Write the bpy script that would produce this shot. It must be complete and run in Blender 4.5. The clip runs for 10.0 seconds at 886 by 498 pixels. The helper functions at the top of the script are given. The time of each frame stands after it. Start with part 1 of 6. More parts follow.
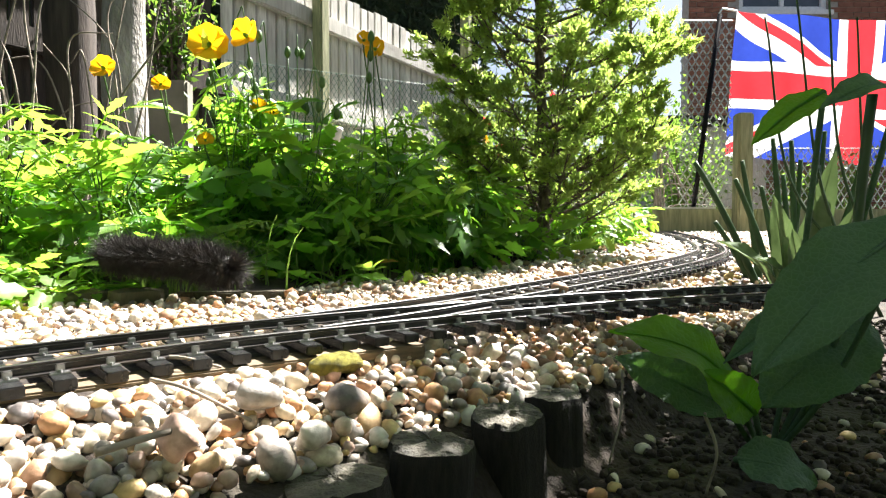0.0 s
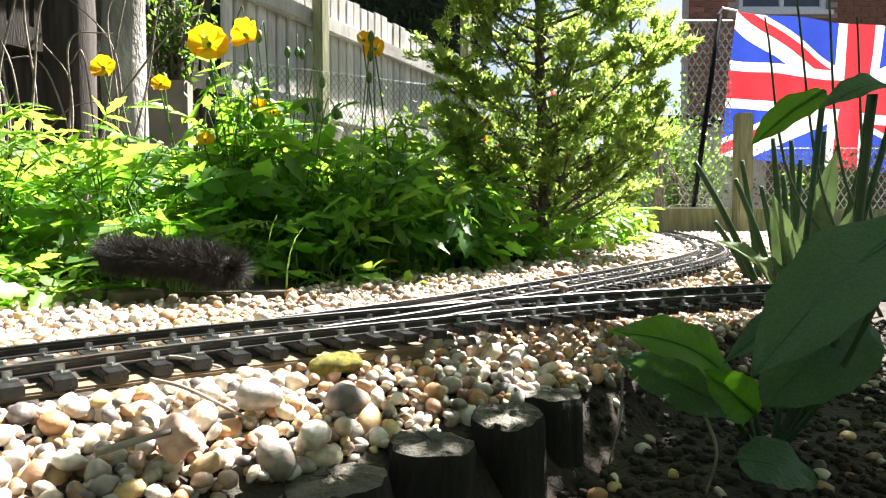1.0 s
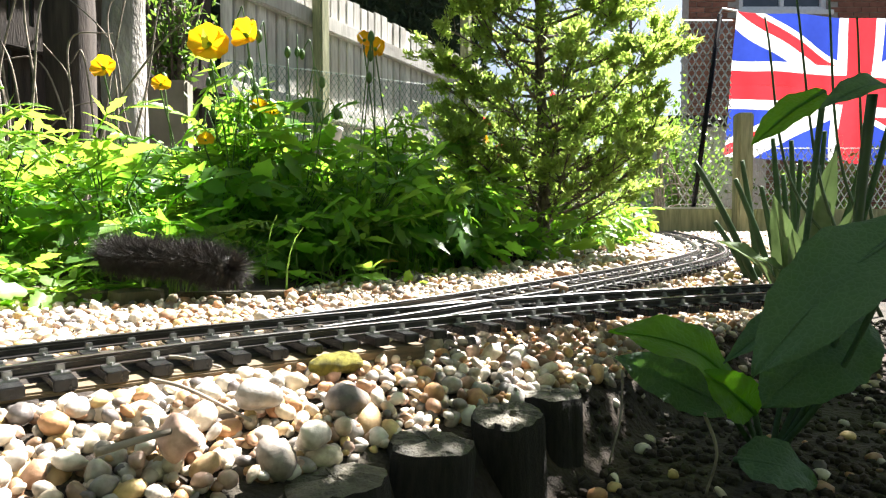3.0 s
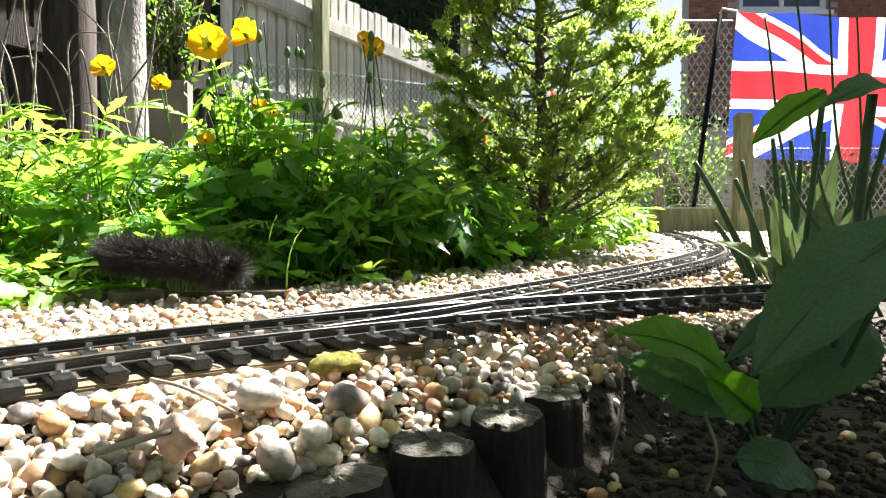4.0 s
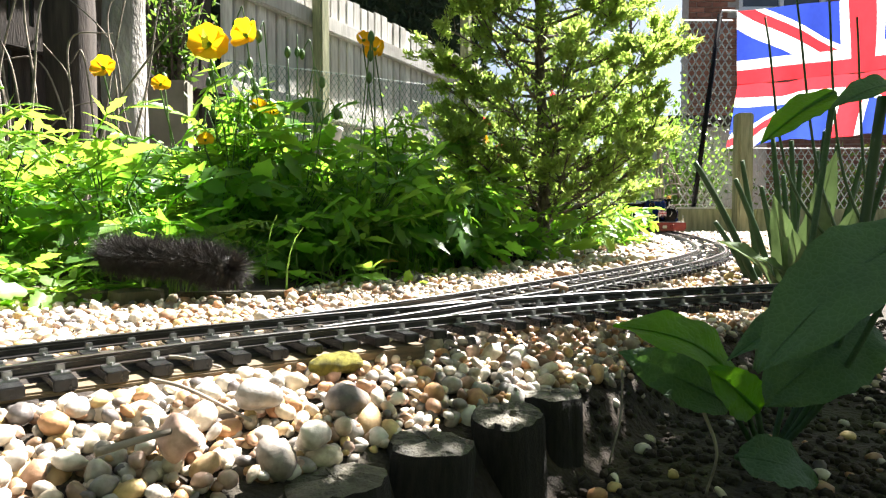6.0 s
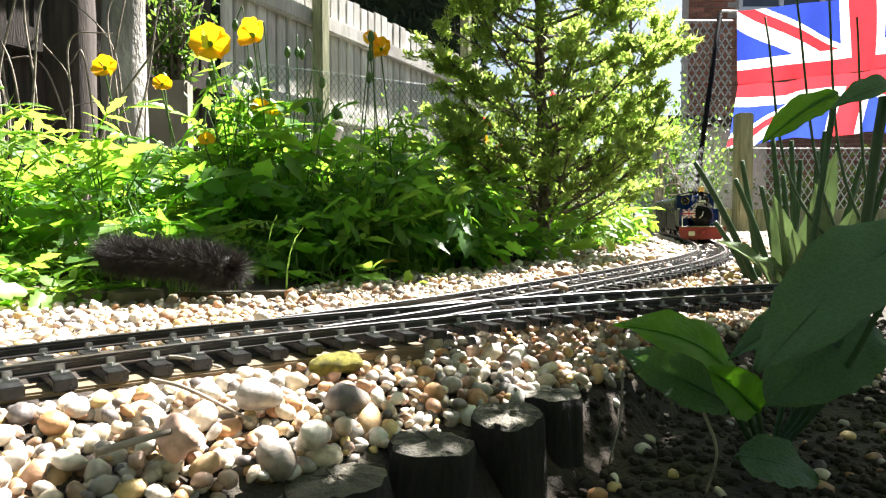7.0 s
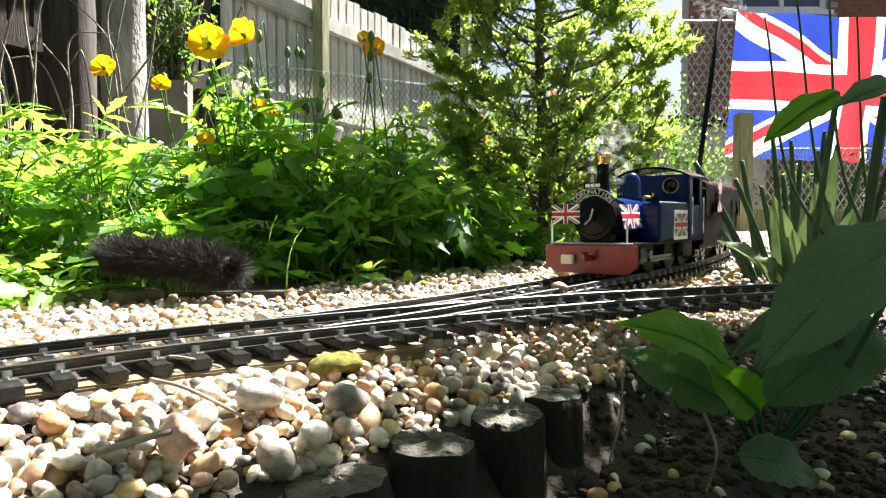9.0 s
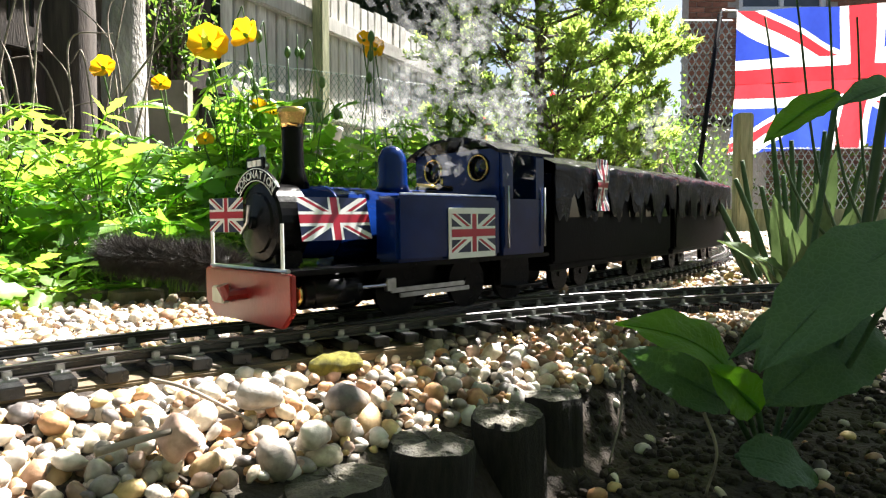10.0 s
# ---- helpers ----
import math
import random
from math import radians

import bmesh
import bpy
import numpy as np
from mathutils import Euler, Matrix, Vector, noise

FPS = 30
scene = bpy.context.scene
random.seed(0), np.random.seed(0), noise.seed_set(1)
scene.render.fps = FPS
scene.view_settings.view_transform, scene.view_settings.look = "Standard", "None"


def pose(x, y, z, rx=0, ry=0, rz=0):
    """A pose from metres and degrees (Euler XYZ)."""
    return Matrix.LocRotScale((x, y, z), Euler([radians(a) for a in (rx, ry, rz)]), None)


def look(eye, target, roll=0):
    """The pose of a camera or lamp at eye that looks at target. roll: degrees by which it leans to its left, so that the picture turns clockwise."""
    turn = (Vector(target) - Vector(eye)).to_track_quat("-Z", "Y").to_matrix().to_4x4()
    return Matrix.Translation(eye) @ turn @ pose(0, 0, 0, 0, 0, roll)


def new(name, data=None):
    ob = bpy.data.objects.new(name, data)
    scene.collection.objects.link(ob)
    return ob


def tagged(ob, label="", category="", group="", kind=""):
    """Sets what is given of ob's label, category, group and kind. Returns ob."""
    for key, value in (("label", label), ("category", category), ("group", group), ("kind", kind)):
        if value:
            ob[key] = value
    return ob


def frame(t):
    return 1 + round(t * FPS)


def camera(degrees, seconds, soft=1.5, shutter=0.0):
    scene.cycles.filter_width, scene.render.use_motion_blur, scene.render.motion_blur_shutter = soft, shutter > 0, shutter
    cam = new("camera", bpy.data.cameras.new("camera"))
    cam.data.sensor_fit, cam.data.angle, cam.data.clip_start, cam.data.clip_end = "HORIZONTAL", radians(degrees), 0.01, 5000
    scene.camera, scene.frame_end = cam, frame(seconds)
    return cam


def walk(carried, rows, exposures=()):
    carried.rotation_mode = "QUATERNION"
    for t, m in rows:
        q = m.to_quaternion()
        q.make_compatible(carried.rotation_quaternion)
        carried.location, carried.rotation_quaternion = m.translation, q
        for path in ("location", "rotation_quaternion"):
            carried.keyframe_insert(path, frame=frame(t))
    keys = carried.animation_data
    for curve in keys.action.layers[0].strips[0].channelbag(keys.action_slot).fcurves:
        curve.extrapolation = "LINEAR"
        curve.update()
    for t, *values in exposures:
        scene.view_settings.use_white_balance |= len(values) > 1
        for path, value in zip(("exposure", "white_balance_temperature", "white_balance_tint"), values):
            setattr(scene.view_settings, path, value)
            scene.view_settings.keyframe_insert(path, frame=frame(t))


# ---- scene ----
EXPOSURE = 2.82
SUN_STRENGTH = 5.0
SKY_STRENGTH = 0.022
SMOKE_BODY = 0.045
cam = camera(70.96, 10.0, soft=1.25)
EYE = (0.0, 0.0, 0.2)
CAM_POSE = look(EYE, (0.0, 1.0, 0.16735))
walk(cam, [(0.0, CAM_POSE), (10.0, CAM_POSE)], exposures=[(0.0, EXPOSURE), (10.0, EXPOSURE)])

# ---- light: high sun from behind and to one side, clear sky ----
SUN_DIR = Vector((0.64, 0.76, 1.35)).normalized()
world = bpy.data.worlds.new("sky")
scene.world = world
world.use_nodes = True
wn = world.node_tree
sky = wn.nodes.new("ShaderNodeTexSky")
sky.sky_type = "NISHITA"
sky.sun_disc = False
sky.sun_elevation = math.asin(SUN_DIR.z)
sky.sun_rotation = math.atan2(SUN_DIR.x, SUN_DIR.y)
sky.dust_density = 2.5
wn.nodes["Background"].inputs["Strength"].default_value = SKY_STRENGTH
wn.links.new(sky.outputs[0], wn.nodes["Background"].inputs["Color"])
sun = new("sun", bpy.data.lights.new("sun", "SUN"))
sun.data.energy, sun.data.angle, sun.data.color = SUN_STRENGTH, radians(0.53), (1.0, 0.957, 0.905)
sun.matrix_world = look((0, 0, 5), Vector((0, 0, 5)) - SUN_DIR)

# ---- materials ----
def links(m):
    m.use_nodes = True
    return m.node_tree, m.node_tree.nodes["Principled BSDF"]


def ramp(nt, src, stops):
    r = nt.nodes.new("ShaderNodeValToRGB")
    while len(r.color_ramp.elements) < len(stops):
        r.color_ramp.elements.new(0.5)
    for e, (p, c) in zip(r.color_ramp.elements, stops):
        e.position, e.color = p, (*c, 1)
    nt.links.new(src, r.inputs[0])
    return r.outputs[0]


def tex(nt, scale, detail=4.0, kind="Object", stretch=None):
    co = nt.nodes.new("ShaderNodeTexCoord")
    n = nt.nodes.new("ShaderNodeTexNoise")
    n.inputs["Scale"].default_value, n.inputs["Detail"].default_value = scale, detail
    src = co.outputs[kind]
    if stretch:
        mp = nt.nodes.new("ShaderNodeMapping")
        mp.inputs["Scale"].default_value = stretch
        nt.links.new(src, mp.inputs[0])
        src = mp.outputs[0]
    nt.links.new(src, n.inputs["Vector"])
    return n.outputs["Fac"]


def mixed(nt, a, b, fac, mode="MIX"):
    x = nt.nodes.new("ShaderNodeMix")
    x.data_type, x.blend_type = "RGBA", mode
    for sock, v in ((x.inputs[6], a), (x.inputs[7], b)):
        if hasattr(v, "is_linked"):
            nt.links.new(v, sock)
        else:
            sock.default_value = (*v, 1)
    if hasattr(fac, "is_linked"):
        nt.links.new(fac, x.inputs[0])
    else:
        x.inputs[0].default_value = fac
    return x.outputs[2]


def surface(name, dark, light, scale=60, rough=0.7, metal=0.0, bump=0.3, fine=6.0, stain=None, stretch=None, vary=0.0, dist=0.002, spec=0.5):
    """A worn surface: two tones at one scale, stains at a larger one, fine relief."""
    m = bpy.data.materials.new(name)
    nt, p = links(m)
    c = ramp(nt, tex(nt, scale, 5, stretch=stretch), [(0.32, dark), (0.68, light)])
    if stain:
        c = mixed(nt, c, stain, ramp(nt, tex(nt, scale / 6, 3), [(0.45, (0, 0, 0)), (0.7, (0.8, 0.8, 0.8))]))
    if vary:
        info = nt.nodes.new("ShaderNodeObjectInfo")
        hsv = nt.nodes.new("ShaderNodeHueSaturation")
        mr = nt.nodes.new("ShaderNodeMapRange")
        mr.inputs[3].default_value, mr.inputs[4].default_value = 1 - vary, 1 + vary
        nt.links.new(info.outputs["Random"], mr.inputs[0])
        nt.links.new(mr.outputs[0], hsv.inputs["Value"])
        nt.links.new(c, hsv.inputs["Color"])
        c = hsv.outputs[0]
    nt.links.new(c, p.inputs["Base Color"])
    p.inputs["Roughness"].default_value, p.inputs["Metallic"].default_value = rough, metal
    p.inputs["Specular IOR Level"].default_value = spec
    if bump:
        b = nt.nodes.new("ShaderNodeBump")
        b.inputs["Strength"].default_value, b.inputs["Distance"].default_value = bump, dist
        nt.links.new(tex(nt, scale * fine, 4, stretch=stretch), b.inputs["Height"])
        nt.links.new(b.outputs[0], p.inputs["Normal"])
    return m


def leafy(name, dark, light, through_col, amount=0.45, scale=60, rough=0.45, island=False, spec=0.4, veins=0.0):
    """Thin leaf: two greens, lighter when the sun shines through it."""
    m = bpy.data.materials.new(name)
    nt, p = links(m)
    if island:
        rnd = nt.nodes.new("ShaderNodeNewGeometry").outputs["Random Per Island"]
    else:
        rnd = nt.nodes.new("ShaderNodeObjectInfo").outputs["Random"]
    a = ramp(nt, rnd, [(0.0, dark), (1.0, light)])
    c = mixed(nt, a, tuple(0.6 * v for v in dark), ramp(nt, tex(nt, scale, 3), [(0.4, (0.0,) * 3), (0.75, (0.6,) * 3)]))
    nt.links.new(c, p.inputs["Base Color"])
    p.inputs["Roughness"].default_value = rough
    p.inputs["Specular IOR Level"].default_value = spec
    t = nt.nodes.new("ShaderNodeBsdfTranslucent")
    t.inputs[0].default_value = (*through_col, 1)
    mix = nt.nodes.new("ShaderNodeMixShader")
    mix.inputs[0].default_value = amount
    nt.links.new(p.outputs[0], mix.inputs[1])
    nt.links.new(t.outputs[0], mix.inputs[2])
    nt.links.new(mix.outputs[0], nt.nodes["Material Output"].inputs[0])
    b = nt.nodes.new("ShaderNodeBump")
    b.inputs["Strength"].default_value, b.inputs["Distance"].default_value = 0.4, 0.001
    nt.links.new(tex(nt, scale * 5, 3), b.inputs["Height"])
    out = b.outputs[0]
    if veins:
        # raised net of cells between the veins
        co = nt.nodes.new("ShaderNodeTexCoord")
        vor = nt.nodes.new("ShaderNodeTexVoronoi")
        vor.feature = "DISTANCE_TO_EDGE"
        vor.inputs["Scale"].default_value = veins
        nt.links.new(co.outputs["Object"], vor.inputs["Vector"])
        pale = ramp(nt, vor.outputs[0], [(0.0, (1.0,) * 3), (0.10, (0.0,) * 3)])
        nt.links.new(mixed(nt, c, tuple(min(1, 1.5 * v + 0.02) for v in light), mixed(nt, (0, 0, 0), (0.35,) * 3, pale)), p.inputs["Base Color"])
        b2 = nt.nodes.new("ShaderNodeBump")
        b2.inputs["Strength"].default_value, b2.inputs["Distance"].default_value = 0.35, 0.0010
        nt.links.new(ramp(nt, vor.outputs[0], [(0.0, (0.0,) * 3), (0.3, (1.0,) * 3)]), b2.inputs["Height"])
        nt.links.new(out, b2.inputs["Normal"])
        out = b2.outputs[0]
    nt.links.new(out, p.inputs["Normal"])
    return m


def pebble_material(name, island=True):
    m = bpy.data.materials.new(name)
    nt, p = links(m)
    if island:
        rnd = nt.nodes.new("ShaderNodeNewGeometry").outputs["Random Per Island"]
    else:
        rnd = nt.nodes.new("ShaderNodeObjectInfo").outputs["Random"]
    tones = ((0.58, 0.50, 0.39), (0.46, 0.31, 0.16), (0.30, 0.28, 0.26), (0.68, 0.63, 0.55), (0.42, 0.22, 0.10), (0.55, 0.48, 0.39), (0.21, 0.13, 0.08), (0.50, 0.34, 0.27),
             (0.62, 0.58, 0.51), (0.12, 0.105, 0.10), (0.60, 0.43, 0.19), (0.40, 0.37, 0.33), (0.34, 0.20, 0.12), (0.66, 0.60, 0.50), (0.48, 0.40, 0.30), (0.26, 0.23, 0.20))
    tone = ramp(nt, rnd, [(k / 16, c) for k, c in enumerate(tones)])
    tone.node.color_ramp.interpolation = "CONSTANT"
    spots = ramp(nt, tex(nt, 260, 6), [(0.32, (0.42, 0.36, 0.30)), (0.62, (1.0, 1.0, 1.0))])
    c = mixed(nt, tone, spots, 0.6, "MULTIPLY")
    c = mixed(nt, c, (0.52, 0.36, 0.15), ramp(nt, tex(nt, 45, 4), [(0.56, (0, 0, 0)), (0.76, (0.4,) * 3)]))
    nt.links.new(c, p.inputs["Base Color"])
    p.inputs["Roughness"].default_value = 0.5
    b = nt.nodes.new("ShaderNodeBump")
    b.inputs["Strength"].default_value, b.inputs["Distance"].default_value = 0.35, 0.0008
    nt.links.new(tex(nt, 700, 5), b.inputs["Height"])
    nt.links.new(b.outputs[0], p.inputs["Normal"])
    return m


def union_material(name, rough=0.7, through_light=0.35, blue=(0.025, 0.05, 0.32), red=(0.62, 0.03, 0.04)):
    """The crosses of the Union Flag printed on cloth or card, worked out from the sheet's own coordinates (two by one)."""
    m = bpy.data.materials.new(name)
    nt, p = links(m)
    uv = nt.nodes.new("ShaderNodeUVMap")
    sep = nt.nodes.new("ShaderNodeSeparateXYZ")
    nt.links.new(uv.outputs[0], sep.inputs[0])

    def op(kind, a, b=0.0):
        n = nt.nodes.new("ShaderNodeMath")
        n.operation = kind
        for s, v in zip(n.inputs, (a, b)):
            if hasattr(v, "is_linked"):
                nt.links.new(v, s)
            else:
                s.default_value = v
        return n.outputs[0]
    u = op("SUBTRACT", op("MULTIPLY", sep.outputs[0], 2.0), 1.0)
    v = op("SUBTRACT", sep.outputs[1], 0.5)
    au, av = op("ABSOLUTE", u), op("ABSOLUTE", v)
    d1 = op("MULTIPLY", op("SUBTRACT", op("MULTIPLY", v, 2.0), u), 0.447)
    d2 = op("MULTIPLY", op("ADD", op("MULTIPLY", v, 2.0), u), 0.447)
    white_diag = op("MAXIMUM", op("LESS_THAN", op("ABSOLUTE", d1), 0.105), op("LESS_THAN", op("ABSOLUTE", d2), 0.105))
    side = op("SIGN", u)
    r1 = op("LESS_THAN", op("ABSOLUTE", op("ADD", op("MULTIPLY", d1, side), 0.035)), 0.035)
    r2 = op("LESS_THAN", op("ABSOLUTE", op("SUBTRACT", op("MULTIPLY", d2, side), -0.035)), 0.035)
    red_diag = op("MAXIMUM", r1, r2)
    white_cross = op("MAXIMUM", op("LESS_THAN", au, 0.167), op("LESS_THAN", av, 0.167))
    red_cross = op("MAXIMUM", op("LESS_THAN", au, 0.1), op("LESS_THAN", av, 0.1))
    white = (0.82, 0.82, 0.82)
    c = mixed(nt, blue, white, white_diag)
    c = mixed(nt, c, red, red_diag)
    c = mixed(nt, c, white, white_cross)
    c = mixed(nt, c, red, red_cross)
    wear = ramp(nt, tex(nt, 30, 4), [(0.3, (0.8, 0.8, 0.8)), (0.7, (1, 1, 1))])
    c = mixed(nt, c, wear, 0.6, "MULTIPLY")
    nt.links.new(c, p.inputs["Base Color"])
    p.inputs["Roughness"].default_value = rough
    if through_light:
        t = nt.nodes.new("ShaderNodeBsdfTranslucent")
        nt.links.new(c, t.inputs[0])
        mix = nt.nodes.new("ShaderNodeMixShader")
        mix.inputs[0].default_value = through_light
        nt.links.new(p.outputs[0], mix.inputs[1])
        nt.links.new(t.outputs[0], mix.inputs[2])
        nt.links.new(mix.outputs[0], nt.nodes["Material Output"].inputs[0])
    return m


def smoke_material(name):
    """Thin sunlit vapour: faint flecks that let most of the light by."""
    m = bpy.data.materials.new(name)
    nt, p = links(m)
    tr = nt.nodes.new("ShaderNodeBsdfTransparent")
    p.inputs["Base Color"].default_value = (0.85, 0.86, 0.88, 1)
    p.inputs["Roughness"].default_value = 1.0
    p.inputs["Specular IOR Level"].default_value = 0.0
    tl = nt.nodes.new("ShaderNodeBsdfTranslucent")
    tl.inputs[0].default_value = (0.85, 0.86, 0.88, 1)
    a = nt.nodes.new("ShaderNodeMixShader")
    a.inputs[0].default_value = 0.5
    nt.links.new(p.outputs[0], a.inputs[1])
    nt.links.new(tl.outputs[0], a.inputs[2])
    mix = nt.nodes.new("ShaderNodeMixShader")
    mix.inputs[0].default_value = SMOKE_BODY
    nt.links.new(tr.outputs[0], mix.inputs[1])
    nt.links.new(a.outputs[0], mix.inputs[2])
    nt.links.new(mix.outputs[0], nt.nodes["Material Output"].inputs[0])
    return m


SOIL = surface("soil", (0.010, 0.007, 0.005), (0.045, 0.031, 0.021), 40, 0.95, bump=0.9, stain=(0.05, 0.045, 0.03), dist=0.004)
PEBBLE = pebble_material("shingle")
PEBBLE_ONE = pebble_material("loose_stone", island=False)
RAIL = surface("rail_steel", (0.012, 0.011, 0.011), (0.030, 0.027, 0.025), 180, 0.35, 0.0, 0.15, stain=(0.03, 0.02, 0.014))
RAIL_HEAD = surface("rail_head_bright_steel", (0.48, 0.47, 0.46), (0.72, 0.71, 0.69), 150, 0.46, 0.9, 0.1)
CHAIR = surface("rail_chair_metal", (0.22, 0.22, 0.22), (0.55, 0.55, 0.55), 300, 0.3, 0.85, 0.15)
SLEEPER = surface("sleeper_plastic", (0.010, 0.010, 0.011), (0.022, 0.022, 0.022), 260, 0.26, bump=0.2, stain=(0.028, 0.025, 0.022), vary=0.25, spec=0.4)
TIMBER = surface("weathered_timber", (0.07, 0.05, 0.03), (0.21, 0.155, 0.09), 50, 0.85, bump=0.6, stain=(0.09, 0.075, 0.05), stretch=(1, 8, 8), vary=0.2)
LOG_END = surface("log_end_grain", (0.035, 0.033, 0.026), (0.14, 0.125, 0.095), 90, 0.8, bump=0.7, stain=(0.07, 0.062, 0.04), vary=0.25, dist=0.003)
# bark with the shade of the log sides darkened into its colour
LOG_SIDE = surface("shaded_log_bark_side", (0.006, 0.005, 0.004), (0.020, 0.016, 0.012), 80, 0.9, bump=0.8, stretch=(6, 6, 1), dist=0.003)
EDGE_LOG = surface("old_edging_log", (0.035, 0.026, 0.016), (0.11, 0.085, 0.05), 90, 0.85, bump=0.6, stain=(0.06, 0.07, 0.03), stretch=(5, 5, 1), vary=0.25)
FENCE_WOOD = surface("grey_fence_board", (0.46, 0.44, 0.40), (0.70, 0.68, 0.63), 14, 0.85, bump=0.5, stain=(0.30, 0.28, 0.24), stretch=(6, 6, 0.7), vary=0.2, dist=0.004)
FENCE_POST = surface("green_treated_post", (0.17, 0.18, 0.09), (0.34, 0.34, 0.19), 14, 0.85, bump=0.5, stretch=(6, 6, 0.7), dist=0.004)
# dark wood; on the left fence run and trunk this tone is painted shade
DARK_WOOD = surface("dark_and_shaded_wood", (0.022, 0.016, 0.012), (0.06, 0.045, 0.035), 12, 0.85, bump=0.5, stretch=(6, 6, 0.7), vary=0.2, dist=0.004)
BARK = surface("bark", (0.07, 0.05, 0.04), (0.20, 0.155, 0.12), 60, 0.9, bump=1.0, stretch=(3, 3, 0.8), dist=0.004)
PALE_BARK = surface("pale_grey_bark", (0.17, 0.155, 0.135), (0.42, 0.40, 0.37), 16, 0.9, bump=0.9, stain=(0.12, 0.12, 0.09), stretch=(1, 1, 0.4), dist=0.01)
TWIG = surface("dry_twig", (0.14, 0.115, 0.09), (0.34, 0.29, 0.23), 60, 0.85, bump=0.3)
BLUE_PAINT = surface("loco_blue_enamel", (0.002, 0.010, 0.060), (0.003, 0.018, 0.11), 30, 0.16, bump=0.03, stain=(0.002, 0.008, 0.055), spec=0.25)
BLACK_PAINT = surface("loco_black_enamel", (0.002, 0.002, 0.0025), (0.006, 0.006, 0.007), 60, 0.25, bump=0.06, stain=(0.007, 0.006, 0.0055), spec=0.09)
RED_PAINT = surface("buffer_beam_red", (0.20, 0.012, 0.010), (0.28, 0.022, 0.017), 70, 0.38, bump=0.08, stain=(0.15, 0.02, 0.014))
BRASS = surface("polished_brass", (0.50, 0.32, 0.09), (0.74, 0.52, 0.20), 80, 0.25, 1.0, 0.08)
STEEL = surface("bright_steel", (0.34, 0.34, 0.34), (0.60, 0.60, 0.60), 120, 0.28, 1.0, 0.1)
GLASS_DARK = surface("dark_window", (0.006, 0.007, 0.008), (0.014, 0.015, 0.016), 40, 0.08, bump=0.0)
COVER = surface("black_plastic_cover", (0.0015, 0.0015, 0.002), (0.004, 0.004, 0.005), 50, 0.2, bump=0.3, dist=0.003, spec=0.07)
COACH_PAINT = surface("carriage_black", (0.0008, 0.0008, 0.001), (0.0025, 0.0025, 0.003), 60, 0.4, bump=0.1, spec=0.03)
WHITE = surface("white_paint", (0.70, 0.70, 0.69), (0.82, 0.82, 0.81), 40, 0.5, bump=0.05)
YELLOW_PLATE = surface("cream_plate", (0.62, 0.56, 0.42), (0.78, 0.73, 0.60), 80, 0.5, bump=0.05)
BRISTLE = surface("black_bristle", (0.014, 0.013, 0.012), (0.060, 0.054, 0.050), 200, 0.6, bump=0.0, spec=0.2)
LEAF = leafy("poppy_leaf", (0.040, 0.11, 0.022), (0.10, 0.21, 0.034), (0.30, 0.62, 0.045), 0.55)
LEAF_PALE = leafy("yellow_green_leaf", (0.09, 0.19, 0.025), (0.18, 0.31, 0.05), (0.38, 0.60, 0.06), 0.52)
STEM = leafy("green_stem", (0.045, 0.10, 0.025), (0.10, 0.18, 0.05), (0.2, 0.36, 0.06), 0.2)
CONIFER = leafy("conifer_spray", (0.06, 0.11, 0.028), (0.15, 0.22, 0.05), (0.48, 0.66, 0.13), 0.5, island=True)
CONIFER_TIP = leafy("conifer_new_growth", (0.12, 0.19, 0.035), (0.24, 0.33, 0.07), (0.52, 0.68, 0.14), 0.5, island=True)
SAGE = leafy("soft_grey_green_leaf", (0.055, 0.105, 0.060), (0.085, 0.15, 0.085), (0.13, 0.30, 0.05), 0.3, scale=40, rough=0.65, veins=330)
FRESH = leafy("fresh_green_leaf", (0.050, 0.14, 0.015), (0.065, 0.17, 0.020), (0.20, 0.52, 0.015), 0.55, scale=40, rough=0.45, veins=300)
FURRY = leafy("furry_pale_leaf", (0.085, 0.13, 0.065), (0.13, 0.18, 0.095), (0.20, 0.30, 0.10), 0.12, scale=80, rough=0.8)
SWORD = leafy("dark_sword_leaf", (0.030, 0.065, 0.028), (0.055, 0.10, 0.045), (0.10, 0.18, 0.04), 0.12, scale=50)
PETAL = leafy("yellow_petal", (0.84, 0.33, 0.004), (0.90, 0.44, 0.006), (0.95, 0.52, 0.008), 0.5, scale=80, rough=0.6)
RED_PETAL = leafy("red_petal", (0.55, 0.02, 0.02), (0.75, 0.05, 0.08), (0.8, 0.06, 0.08), 0.4)
GRASS = leafy("grass_blade", (0.05, 0.11, 0.025), (0.12, 0.20, 0.05), (0.28, 0.44, 0.07), 0.4, island=True)
FAR_LEAF = leafy("distant_leaf", (0.03, 0.075, 0.018), (0.09, 0.16, 0.035), (0.22, 0.40, 0.05), 0.4, island=True)
DRY_LEAF = leafy("dry_orange_leaf", (0.42, 0.20, 0.03), (0.55, 0.30, 0.05), (0.6, 0.32, 0.04), 0.4)
MOSS = surface("moss", (0.12, 0.11, 0.015), (0.30, 0.27, 0.035), 300, 0.95, bump=1.0, dist=0.003)
WIRE = surface("grey_wire", (0.34, 0.35, 0.33), (0.58, 0.59, 0.57), 60, 0.5, 0.3, 0.0)
GREEN_WIRE = surface("green_coated_wire", (0.03, 0.10, 0.07), (0.06, 0.16, 0.11), 60, 0.5, bump=0.0)
BRICK = surface("red_brick", (0.22, 0.085, 0.05), (0.36, 0.16, 0.10), 12, 0.9, bump=0.4, vary=0.25, dist=0.004)
